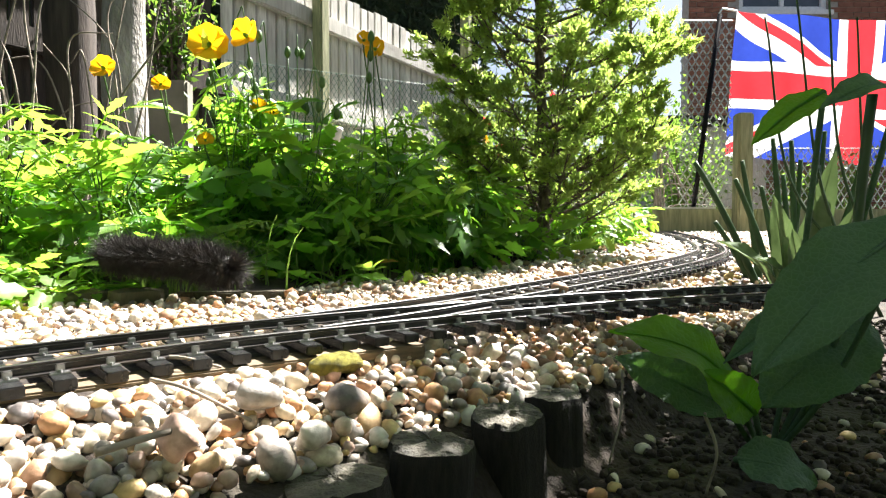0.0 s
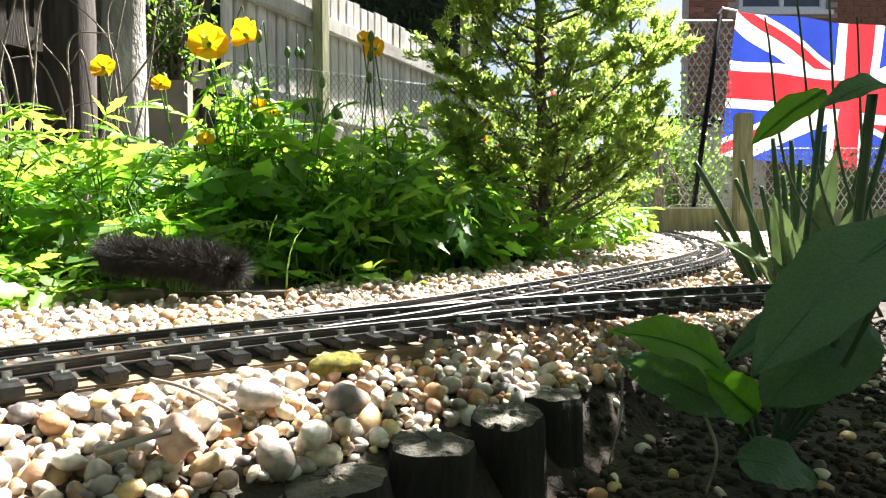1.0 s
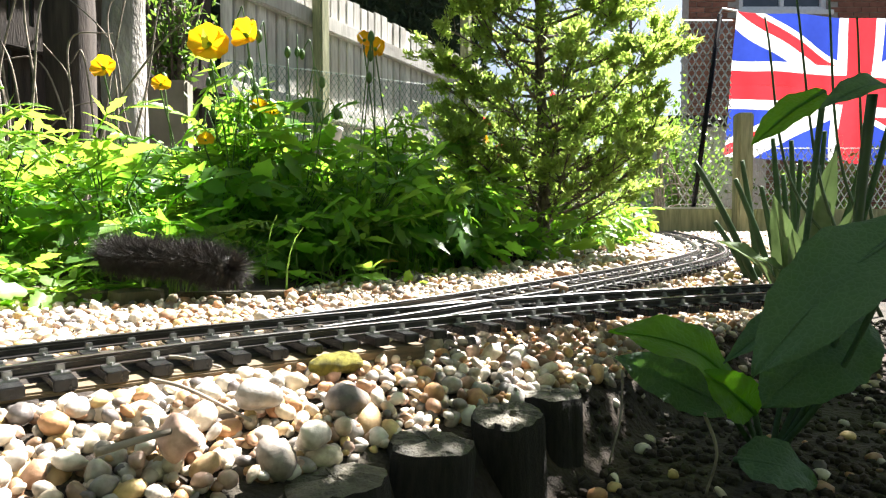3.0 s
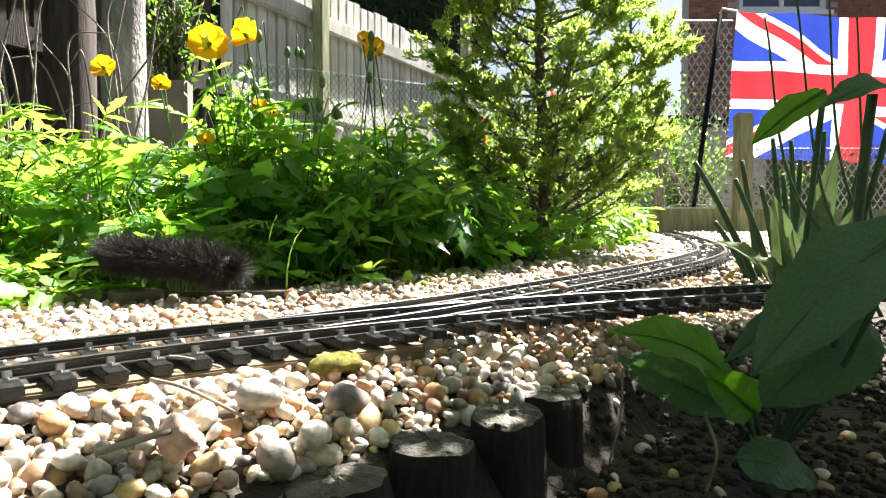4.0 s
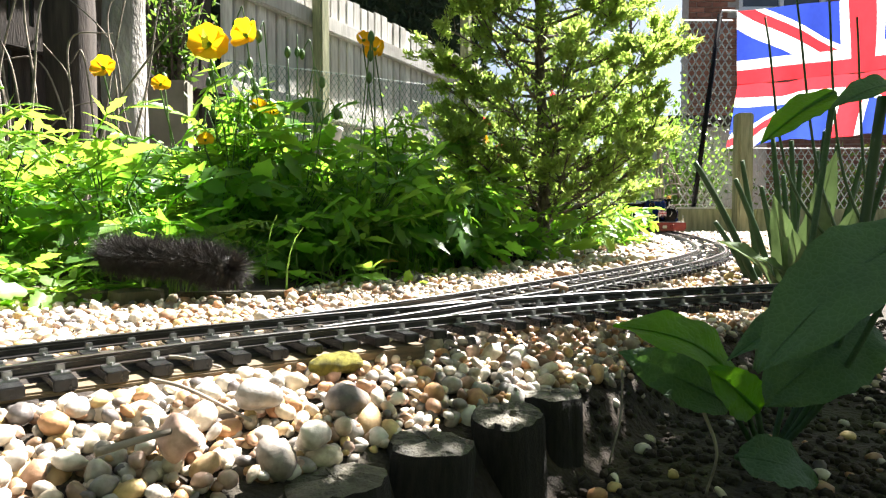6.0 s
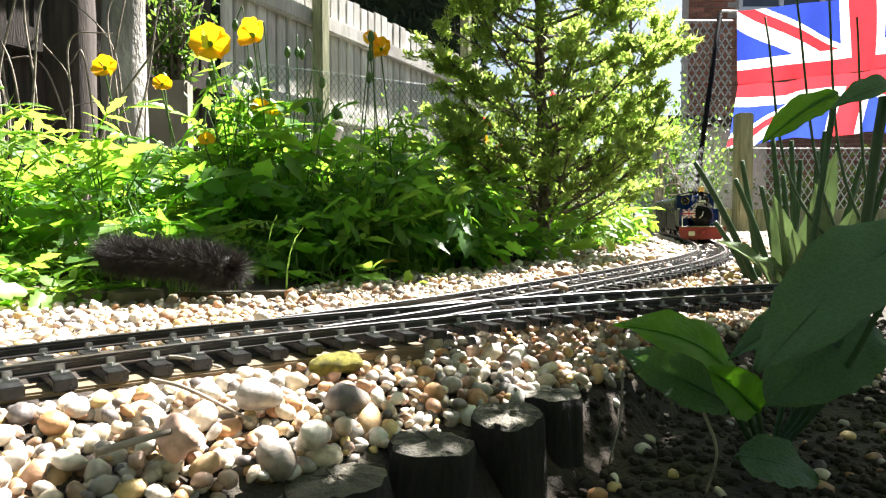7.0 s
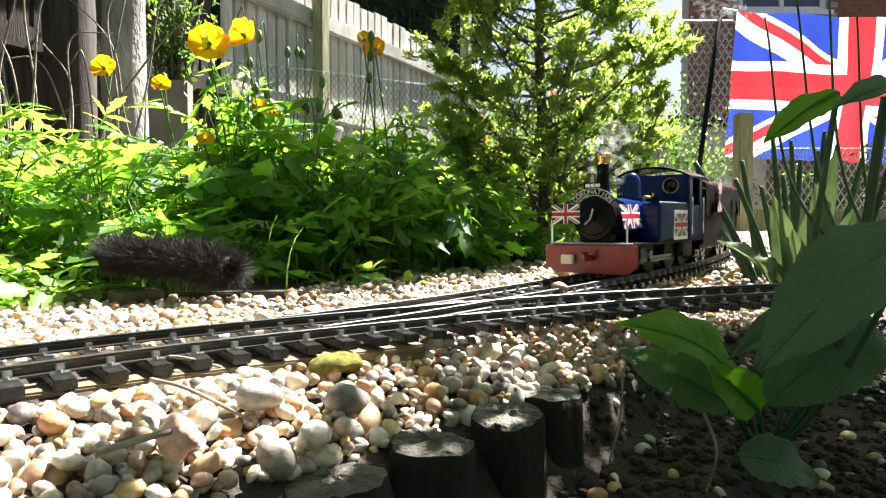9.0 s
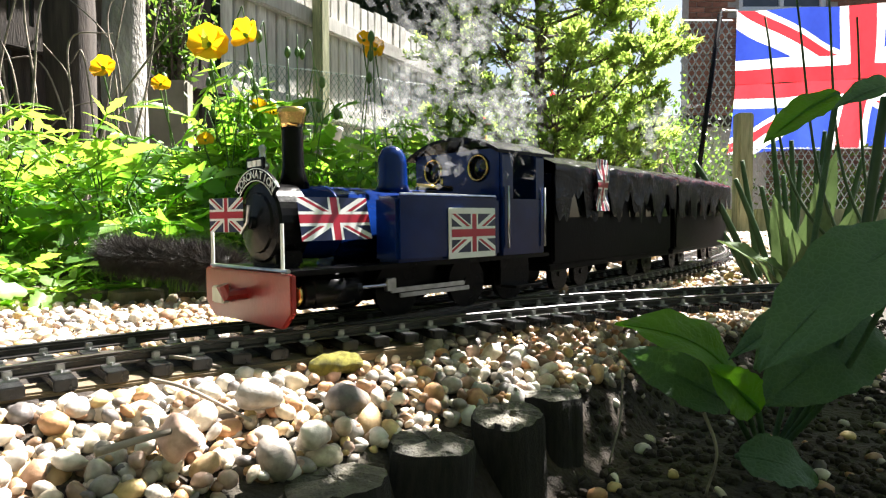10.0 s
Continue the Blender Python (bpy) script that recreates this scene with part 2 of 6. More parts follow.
MORTAR = surface("mortar", (0.32, 0.29, 0.25), (0.42, 0.39, 0.34), 20, 0.95, bump=0.3)
STONE_PALE = surface("pale_concrete", (0.42, 0.40, 0.36), (0.58, 0.56, 0.52), 20, 0.9, bump=0.4)
GRAVESTONE = surface("beige_render", (0.17, 0.16, 0.125), (0.26, 0.245, 0.20), 10, 0.9, bump=0.3)
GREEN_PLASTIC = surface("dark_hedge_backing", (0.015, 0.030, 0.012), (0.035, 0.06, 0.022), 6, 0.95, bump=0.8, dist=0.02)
WINDOW_GLASS = surface("window_reflection", (0.05, 0.06, 0.07), (0.09, 0.10, 0.12), 3, 0.05, bump=0.0)
UNION_CLOTH = union_material("union_flag_cloth", 0.8, 0.55)
# card print in deeper blue and red: the engine side's shade is in the colours
UNION_CARD = union_material("union_flag_card_shaded", 0.3, 0.0, (0.006, 0.009, 0.045), (0.40, 0.012, 0.03))
SMOKE = smoke_material("steam")


# ---- building helpers ----
def obj(name, bm, material, smooth=True):
    me = bpy.data.meshes.new(name)
    bm.to_mesh(me)
    bm.free()
    me.materials.append(material)
    if smooth:
        me.shade_smooth()
    return new(name, me)


def part(name, bm, material, parent, label="", smooth=False):
    ob = obj(name, bm, material, smooth)
    ob.parent = parent
    return tagged(ob, label)


def share(name, mesh, parent, m):
    ob = new(name, mesh)
    ob.parent = parent
    ob.matrix_basis = m
    return ob


def pydata(name, verts, faces, material, smooth=True):
    me = bpy.data.meshes.new(name)
    me.from_pydata([tuple(v) for v in verts], [], [tuple(f) for f in faces])
    me.materials.append(material)
    if smooth:
        me.shade_smooth()
    return me


def box(bm, x0, x1, y0, y1, z0, z1, bevel=0.0, m=None):
    vs = [bm.verts.new((x, y, z)) for x in (x0, x1) for y in (y0, y1) for z in (z0, z1)]
    fs = [bm.faces.new([vs[i] for i in q]) for q in ((0, 1, 3, 2), (4, 6, 7, 5), (0, 4, 5, 1), (2, 3, 7, 6), (0, 2, 6, 4), (1, 5, 7, 3))]
    if m is not None:
        bmesh.ops.transform(bm, matrix=m, verts=vs)
    if bevel:
        bmesh.ops.bevel(bm, geom=list({e for f in fs for e in f.edges}), offset=bevel, segments=2, affect="EDGES")
    return bm


def tube(bm, pts, radii, n=8, caps=True):
    """A round tube along points, with a radius at each."""
    pts = [Vector(p) for p in pts]
    rings = []
    for i, p in enumerate(pts):
        d = (pts[min(i + 1, len(pts) - 1)] - pts[max(i - 1, 0)]).normalized()
        a = d.orthogonal().normalized() if i == 0 else (a - d * a.dot(d)).normalized()
        b = d.cross(a)
        r = radii[i] if hasattr(radii, "__len__") else radii
        rings.append([bm.verts.new(p + r * (math.cos(k * math.tau / n) * a + math.sin(k * math.tau / n) * b)) for k in range(n)])
    for r0, r1 in zip(rings, rings[1:]):
        for k in range(n):
            bm.faces.new((r0[k], r0[(k + 1) % n], r1[(k + 1) % n], r1[k]))
    if caps:
        bm.faces.new(rings[0][::-1])
        bm.faces.new(rings[-1])
    return bm


def turned(bm, profile, n=24, m=None):
    """A body turned about z from (radius, height) pairs."""
    rings = [[bm.verts.new((r * math.cos(k * math.tau / n), r * math.sin(k * math.tau / n), z)) for k in range(n)] for r, z in profile]
    for r0, r1 in zip(rings, rings[1:]):
        for k in range(n):
            bm.faces.new((r0[k], r0[(k + 1) % n], r1[(k + 1) % n], r1[k]))
    bm.faces.new(rings[0][::-1])
    bm.faces.new(rings[-1])
    if m is not None:
        bmesh.ops.transform(bm, matrix=m, verts=[v for r in rings for v in r])
    return bm


def spline(ctrl, n=24):
    c = [Vector(p) for p in ctrl]
    c = [2 * c[0] - c[1], *c, 2 * c[-1] - c[-2]]
    out = []
    for i in range(1, len(c) - 2):
        p0, p1, p2, p3 = c[i - 1:i + 3]
        for k in range(n):
            t = k / n
            out.append(0.5 * (2 * p1 + (p2 - p0) * t + (2 * p0 - 5 * p1 + 4 * p2 - p3) * t * t + (3 * p1 - p0 - 3 * p2 + p3) * t ** 3))
    return out + [c[-2]]


class Line:
    """A line in plan that can be asked for its place and heading at a distance along it."""

    def __init__(self, ctrl):
        self.p = np.array([tuple(v.xy) for v in spline([(x, y, 0) for x, y in ctrl])])
        self.s = np.r_[0, np.cumsum(np.linalg.norm(np.diff(self.p, axis=0), axis=1))]

    def at(self, s, off=0.0):
        x, y = np.interp(s, self.s, self.p[:, 0]), np.interp(s, self.s, self.p[:, 1])
        h = self.heading(s)
        return Vector((x - off * math.sin(h), y + off * math.cos(h), 0))

    def heading(self, s):
        a, b = max(s - 0.01, 0), min(s + 0.01, self.s[-1])
        dx = np.interp(b, self.s, self.p[:, 0]) - np.interp(a, self.s, self.p[:, 0])
        dy = np.interp(b, self.s, self.p[:, 1]) - np.interp(a, self.s, self.p[:, 1])
        return math.atan2(dy, dx)

    def distance(self, x, y):
        return float(np.min(np.hypot(self.p[:, 0] - x, self.p[:, 1] - y)))


# ---- plan: the railway and the lie of the ground ----
GAUGE = 0.048
LINE_B = Line([(-0.62, -0.13), (-0.40, 0.10), (-0.2055, 0.2865), (-0.0925, 0.378), (0.02, 0.492), (0.16, 0.655), (0.28, 0.805), (0.393, 0.964), (0.508, 1.175),
               (0.635, 1.54), (0.767, 2.03), (0.82, 2.38), (0.70, 2.62), (0.40, 2.68), (0.0, 2.55), (-0.5, 2.25), (-1.0, 1.98), (-1.6, 1.75), (-2.4, 1.6)])
LINE_A = Line([(-0.62, -0.13), (-0.40, 0.10), (-0.2055, 0.2865), (-0.0925, 0.372), (0.0985, 0.482), (0.25, 0.538), (0.45, 0.597), (0.75, 0.65), (1.1, 0.68)])


def rail_top(y):
    return 0.142 + 0.025 * (min(max(y, 0.0), 2.3) - 0.33)


def edge_distance(x, y):
    """Distance from the log edging, towards the track."""
    return -0.736 * (x + 0.08) + 0.677 * (y - 0.21)


BED = [(-3.0, 0.57), (-0.16, 0.60), (-0.14, 0.70), (-0.06, 0.77), (0.15, 0.97), (0.32, 1.22), (0.45, 1.45), (0.60, 1.95), (0.62, 2.25), (0.5, 2.45)]


def bed_distance(x, y):
    """How far a point lies inside the planting bed."""
    best = 9.0
    inside = y > np.interp(x, [p[0] for p in BED[:-2]], [p[1] for p in BED[:-2]]) and x < 0.6
    for (x0, y0), (x1, y1) in zip(BED, BED[1:]):
        t = min(1, max(0, ((x - x0) * (x1 - x0) + (y - y0) * (y1 - y0)) / ((x1 - x0) ** 2 + (y1 - y0) ** 2)))
        best = min(best, math.hypot(x - x0 - t * (x1 - x0), y - y0 - t * (y1 - y0)))
    return best if inside else -best


def ground_height(x, y):
    base = rail_top(y) - 0.013
    e = edge_distance(x, y)
    if y < 1.2 and x < 0.9:
        if e > 0:
            base = min(base, 0.093 + 0.36 * e)
        else:
            k = min(1, max(0, (-e) / 0.02))
            base = min(base, 0.093 * (1 - k) + k * (0.058 + 0.06 * max(0, y - 0.45)))
    if x < 0.15 and 0.3 < y < 0.9 and e > 0:
        base -= 0.009 * min(1, max(0, (LINE_B.distance(x, y) - 0.05) / 0.06)) * min(1, max(0, (0.15 - x) / 0.2)) * (1 if y > 0.38 + 0.85 * x else 0)
    if y > 0.5:
        d = bed_distance(x, y)
        if d > 0 and LINE_B.distance(x, y) > 0.09:
            base += 0.03 * min(1, d / 0.12)
    return base + 0.0025 * noise.noise(Vector((x * 14, y * 14, 0)))


def make_ground():
    xs = np.r_[-400, -100, -30, -10, -5, np.linspace(-3, -0.8, 23), np.linspace(-0.75, 1.1, 112), np.linspace(1.2, 3, 19), 5, 10, 30, 100, 400]
    ys = np.r_[-400, -100, -20, -4, -1, np.linspace(-0.4, 1.1, 91), np.linspace(1.13, 3.5, 60), 4, 5, 7, 10, 20, 60, 150, 400]
    verts = [(x, y, ground_height(x, y) if abs(x) < 8 and abs(y) < 8 else 0.16) for y in ys for x in xs]
    w = len(xs)
    faces = [(j * w + i, j * w + i + 1, (j + 1) * w + i + 1, (j + 1) * w + i) for j in range(len(ys) - 1) for i in range(w - 1)]
    tagged(new("ground", pydata("ground", verts, faces, SOIL)), "dark brown garden soil under shingle and plants", "ground", kind="structure")


make_ground()


# ---- track ----
def rail_mesh(line, s0, s1, off, step=0.02):
    """A flat-bottomed rail swept along the line."""
    h = 0.0062
    prof = [(-0.0032, -h), (0.0032, -h), (0.0032, -h + 0.0009), (0.0008, -h + 0.0018), (0.0008, -0.0022), (0.0016, -0.0016), (0.0016, -0.0003), (0.0011, 0.0),
            (-0.0011, 0.0), (-0.0016, -0.0003), (-0.0016, -0.0016), (-0.0008, -0.0022), (-0.0008, -h + 0.0018), (-0.0032, -h + 0.0009)]
    bm = bmesh.new()
    rings = []
    n = max(2, int((s1 - s0) / step))
    for i in range(n + 1):
        s = s0 + (s1 - s0) * i / n
        c, hd = line.at(s, off), line.heading(s)
        side = Vector((-math.sin(hd), math.cos(hd), 0))
        rings.append([bm.verts.new(c + side * a + Vector((0, 0, rail_top(c.y) + b))) for a, b in prof])
    k = len(prof)
    for r0, r1 in zip(rings, rings[1:]):
        for i in range(k):
            bm.faces.new((r0[i], r1[i], r1[(i + 1) % k], r0[(i + 1) % k]))
    bm.faces.new(rings[0])
    bm.faces.new(rings[-1][::-1])
    return bm


def sleeper_bm(length):
    bm = bmesh.new()
    box(bm, -0.0047, 0.0047, -length / 2, length / 2, -0.0118, -0.0066, bevel=0.0006)
    return bm


def chair_bm():
    """A rail chair: base plate, two jaws and a key."""
    bm = bmesh.new()
    box(bm, -0.0042, 0.0042, -0.0062, 0.0062, -0.0067, -0.0056, bevel=0.0003)
    for s in (-1, 1):
        box(bm, -0.0019, 0.0019, s * 0.0042 - 0.0010, s * 0.0042 + 0.0010, -0.0058, -0.0020, bevel=0.0005)
        tube(bm, [(0, s * 0.0054, -0.0058), (0, s * 0.0054, -0.0044)], 0.0008, 6)
    return bm


def make_track(line, name, s0, s1, label, sleepers_from, rails_from, long_from=None):
    track = tagged(new(name), label, "railway track")
    for off in (-GAUGE / 2, GAUGE / 2):
        rail = part("rail", rail_mesh(line, rails_from, s1, off), RAIL, track, "dark rail with a bright worn head")
        rail.data.materials.append(RAIL_HEAD)
        for p in rail.data.polygons:
            p.material_index = 1 if p.normal.z > 0.25 else 0
    normal = obj("sleeper", sleeper_bm(0.084), SLEEPER, smooth=False)
    normal.parent = track
    chair = part("chair", chair_bm(), CHAIR, normal)
    chair.location = (0, GAUGE / 2, 0)
    second = share("chair", chair.data, normal, Matrix.Translation((0, -GAUGE / 2, 0)))
    rnd = random.Random(3)
    s, first = sleepers_from, True
    while s < s1:
        c = line.at(s)
        m = Matrix.Translation((c.x, c.y, rail_top(c.y))) @ Euler((0, 0, line.heading(s) + rnd.uniform(-0.02, 0.02))).to_matrix().to_4x4()
        if first:
            normal.matrix_basis, first = m, False
        else:
            o = share("sleeper", normal.data, track, m)
            if c.y < 1.3:
                for y in (GAUGE / 2, -GAUGE / 2):
                    share("chair", chair.data, o, Matrix.Translation((0, y, 0)))
        s += 0.0205
    return track


make_track(LINE_A, "railway_track", 0.28, 2.0, "narrow-gauge model railway track on black plastic sleepers", 0.30, 0.28)
make_track(LINE_B, "railway_track", 0.74, 7.0, "curved model railway track branching from the points", 0.93, 0.74)

# planks under the front of the track
def make_planks():
    for s0, s1 in ((0.30, 0.56), (0.565, 0.80)):
        bm = bmesh.new()
        c, h = LINE_A.at((s0 + s1) / 2, -0.033), LINE_A.heading((s0 + s1) / 2)
        box(bm, -(s1 - s0) / 2, (s1 - s0) / 2, -0.0105, 0.0105, -0.010, 0, bevel=0.001)
        ob = obj("plank", bm, TIMBER, smooth=False)
        ob.matrix_basis = Matrix.Translation((c.x, c.y, rail_top(c.y) - 0.0120)) @ Euler((0, 0, h)).to_matrix().to_4x4()
        tagged(ob, "weathered timber plank lying under the track sleepers", "plank", group="track planks")


make_planks()


# ---- log edging ----
def log_bm(r, h, n=30, seed=0, flat=True):
    """A short upright log with chipped rim and slightly uneven top."""
    rnd = random.Random(seed)
    bm = bmesh.new()
    ph = rnd.uniform(0, 6)
    lump = [1 + 0.07 * math.sin(3 * i * math.tau / n + ph) + 0.05 * math.sin(5 * i * math.tau / n + 2 * ph) + rnd.uniform(-0.025, 0.025) for i in range(n)]
    rings = []
    for k, (f, z) in enumerate(((1.0, -h), (1.0, -h * 0.5), (1.0, -0.005), (0.96, -0.001), (0.86, 0.0), (0.45, 0.001), (0.12, 0.0005))):
        rings.append([bm.verts.new((r * f * lump[i] * math.cos(i * math.tau / n), r * f * lump[i] * math.sin(i * math.tau / n),
                                    z + rnd.uniform(-0.001, 0.001))) for i in range(n)])
    for a, b in zip(rings, rings[1:]):
        for i in range(n):
            bm.faces.new((a[i], a[(i + 1) % n], b[(i + 1) % n], b[i]))
    bm.faces.new(rings[-1])
    bm.faces.new(rings[0][::-1])
    return bm


def make_log(x, y, z, r, h, seed, label, group, end, side, tilt=0.0):
    log = tagged(new("edging_log"), label, "edging log", group=group)
    log.matrix_basis = pose(x, y, z, tilt, 0, seed * 37)
    bm = log_bm(r, h, seed=seed)
    body = part("log_body", bm, side, log, smooth=False)
    body.data.materials.append(end)
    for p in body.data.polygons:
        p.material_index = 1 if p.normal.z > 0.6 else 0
    return log


for i, (x, y, z) in enumerate([(-0.083, 0.205, 0.0985), (-0.044, 0.248, 0.0995), (-0.006, 0.285, 0.102), (0.033, 0.322, 0.1035), (0.064, 0.366, 0.1025)]):
    make_log(x, y, z, (0.024, 0.0215, 0.0205, 0.0195, 0.0185)[i], 0.075, i + 1, "weathered round timber edging log standing on end, shade painted into its dark sides", "front log edging", LOG_END, LOG_SIDE, tilt=(-5 if i % 2 else 4))
for i in range(10):
    x = -0.72 + i * 0.0475
    make_log(x, 0.590 + 0.005 * math.sin(i * 2.1), 0.1435 + 0.002 * math.sin(i * 1.3), 0.0235, 0.05, i + 31, "old brown half-buried log edging the flower bed", "bed log edging", EDGE_LOG, EDGE_LOG)


bm = bmesh.new()
box(bm, -0.055, 0.055, -0.009, 0.009, -0.02, 0.0, bevel=0.0015)
edging = obj("edging_plank", bm, EDGE_LOG, smooth=False)
edging.matrix_basis = pose(-0.205, 0.612, 0.1385, 0, 0, 6)
tagged(edging, "old brown timber strip edging the flower bed", "plank")


# ---- shingle ----
def ico(sub):
    bm = bmesh.new()
    bmesh.ops.create_icosphere(bm, subdivisions=sub, radius=1.0)
    v = np.array([p.co[:] for p in bm.verts])
    f = np.array([[p.index for p in q.verts] for q in bm.faces])
    bm.free()
    return v, f


def lumpy(v, rng, rough=0.045):
    """One stone: a stretched ball with flats and shallow hollows."""
    out = v.copy()
    for _ in range(5):
        d = rng.normal(size=3)
        d /= np.linalg.norm(d)
        k = v @ d
        cut = rng.uniform(0.5, 0.92)
        out -= np.outer(np.maximum(0, k - cut) * rng.uniform(0.3, 0.75), d)
    d = rng.normal(size=3)
    out *= (1 + rough * np.sin(v @ d * 2.0 + rng.uniform(0, 6)))[:, None]
    return out * np.array([1.0, rng.uniform(0.64, 0.95), rng.uniform(0.52, 0.82)])


def spin(rng, tilt=0.5):
    return np.array(Euler((rng.normal(0, tilt), rng.normal(0, tilt), rng.uniform(0, 6.28))).to_matrix())


def make_gravel(name, label, places, sub, seed, material=None, category="gravel"):
    """Many stones in one mesh, each an island of its own."""
    rng = np.random.default_rng(seed)
    v, f = ico(sub)
    shapes = [lumpy(v, rng) for _ in range(40)]
    vs, fs = [], []
    for i, (x, y, z, r) in enumerate(places):
        vs.append(shapes[rng.integers(40)] @ spin(rng).T * r + (x, y, z))
        fs.append(f + i * len(v))
    vs, fs = np.concatenate(vs), np.concatenate(fs)
    me = bpy.data.meshes.new(name)
    me.vertices.add(len(vs))
    me.vertices.foreach_set("co", vs.ravel())
    me.loops.add(fs.size)
    me.loops.foreach_set("vertex_index", fs.ravel().astype(np.int32))
    me.polygons.add(len(fs))
    me.polygons.foreach_set("loop_start", np.arange(0, fs.size, 3, dtype=np.int32))
    me.update()
    me.materials.append(material or PEBBLE)
    me.shade_smooth()
    tagged(new(name, me), label, category, kind="stuff")


def scatter_gravel():
    rng = np.random.default_rng(11)
    near, far, pit = [], [], []

    def drop(x, y, r, lift):
        a, b = LINE_A.distance(x, y), LINE_B.distance(x, y)
        t = min(a, b)
        z = ground_height(x, y) + lift
        if t < 0.058:
            z = min(z, rail_top(y) - (0.0145 if t < 0.048 else 0.0120) - r * 0.6) if y < 0.46 else min(z, rail_top(y) - 0.0095 - r * 0.35)
        return (x, y, z, r)
    taken = [{}, {}, {}]

    def free(layer, x, y, r):
        # keeps the stones of one layer from running into one another
        i, j = int(x // 0.02), int(y // 0.02)
        for a in (i - 1, i, i + 1):
            for b in (j - 1, j, j + 1):
                for px, py, pr in taken[layer].get((a, b), ()):
                    if (px - x) ** 2 + (py - y) ** 2 < (0.70 * (pr + r)) ** 2:
                        return False
        taken[layer].setdefault((i, j), []).append((x, y, r))
        return True
    for k in range(120000):
        x, y = rng.uniform(-0.75, 0.62), rng.uniform(0.40, 0.80)
        if k % 2:
            x, y = rng.uniform(-0.40, 0.40), rng.uniform(0.08, 0.50)
        if abs(x) > 0.16 + 0.85 * y:
            continue
        e = edge_distance(x, y)
        if e < (0.012 if x < 0.075 else 0.003) or (y > 0.5 and bed_distance(x, y) > 0.004) or abs(x) > 0.16 + 0.85 * y:
            continue
        r = float(np.clip(rng.lognormal(math.log(0.0057), 0.34), 0.0030, 0.0108)) * (0.88 if y > 0.42 else 1.0)
        layer = 0 if k < 40000 else (1 if k < 85000 else 2)
        if layer == 2:
            r = rng.uniform(0.0028, 0.0046)
        if free(layer, x, y, r):
            near.append(drop(x, y, r, (rng.uniform(-0.001, 0.002), rng.uniform(0.003, 0.008), rng.uniform(0.001, 0.006))[layer]))
    for k in range(16000):
        x, y = rng.uniform(-0.4, 1.3), rng.uniform(0.80, 2.5)
        if bed_distance(x, y) > 0.02 or abs(x) > 0.1 + 0.78 * y or edge_distance(x, y) < 0.03:
            continue
        far.append(drop(x, y, rng.uniform(0.0055, 0.0115), rng.uniform(-0.002, 0.005)))
    for k in range(900):
        x, y = rng.uniform(-0.05, 0.55), rng.uniform(0.22, 0.75)
        if edge_distance(x, y) > (-0.03 if x < 0.085 else 0.004) or rng.random() > 0.45:
            continue
        r = rng.uniform(0.002, 0.0065)
        pit.append((x, y, ground_height(x, y) + r * 0.3, r))
    make_gravel("gravel", "sunlit cream, brown and grey rounded shingle by the track", [p for p in near if p[1] < 0.43], 2, 1)
    make_gravel("gravel", "pale rounded shingle between track and flower bed", [p for p in near if p[1] >= 0.43], 1, 5)
    make_gravel("gravel", "pale rounded shingle along the curve of the track", far, 1, 2)
    make_gravel("gravel", "scattered shaded pebbles on dark soil", pit, 2, 4)
    clods = []
    for k in range(9000):
        x, y = rng.uniform(-0.08, 0.60), rng.uniform(0.16, 0.80)
        if edge_distance(x, y) < (-0.028 if x < 0.085 else 0.002):
            r = rng.uniform(0.0012, 0.0055) ** 1.0
            clods.append((x, y, ground_height(x, y) + r * 0.2, r))
    make_gravel("soil_clods", "crumbly dark soil clods", clods, 1, 6, SOIL, "soil")


scatter_gravel()


def make_stone(x, y, z, r, m, material, label, seed, name="stone"):
    rng = np.random.default_rng(seed)
    v, f = ico(3)
    ob = new(name, pydata(name, lumpy(v, rng, 0.1) * r, f, material))
    ob.matrix_basis = m
    ob.location = (x, y, z)
    tagged(ob, label, "stone")


make_stone(-0.0835, 0.275, 0.125, 0.0118, pose(0, 0, 0, 20, 10, 40), PEBBLE_ONE, "large smooth cream stone lying on the shingle", 5)
make_stone(-0.0465, 0.302, 0.116, 0.0150, pose(0, 0, 0, -10, 15, 80), PEBBLE_ONE, "large rounded grey-brown stone on the shingle", 8)
make_stone(-0.142, 0.262, 0.120, 0.0105, pose(0, 0, 0, 15, -10, 10), PEBBLE_ONE, "smooth tan stone near the track plank", 12)
make_stone(-0.100, 0.232, 0.121, 0.0110, pose(0, 0, 0, 5, 10, 120), PEBBLE_ONE, "smooth orange stone on the shingle", 17)
make_stone(-0.055, 0.258, 0.113, 0.0095, pose(0, 0, 0, 5, 20, 60), PEBBLE_ONE, "pale yellowish stone on the shingle", 19)
make_stone(0.105, 0.555, 0.146, 0.0085, pose(0, 0, 0, 5, 20, 60), PEBBLE_ONE, "grey stone lying between the rails", 23)


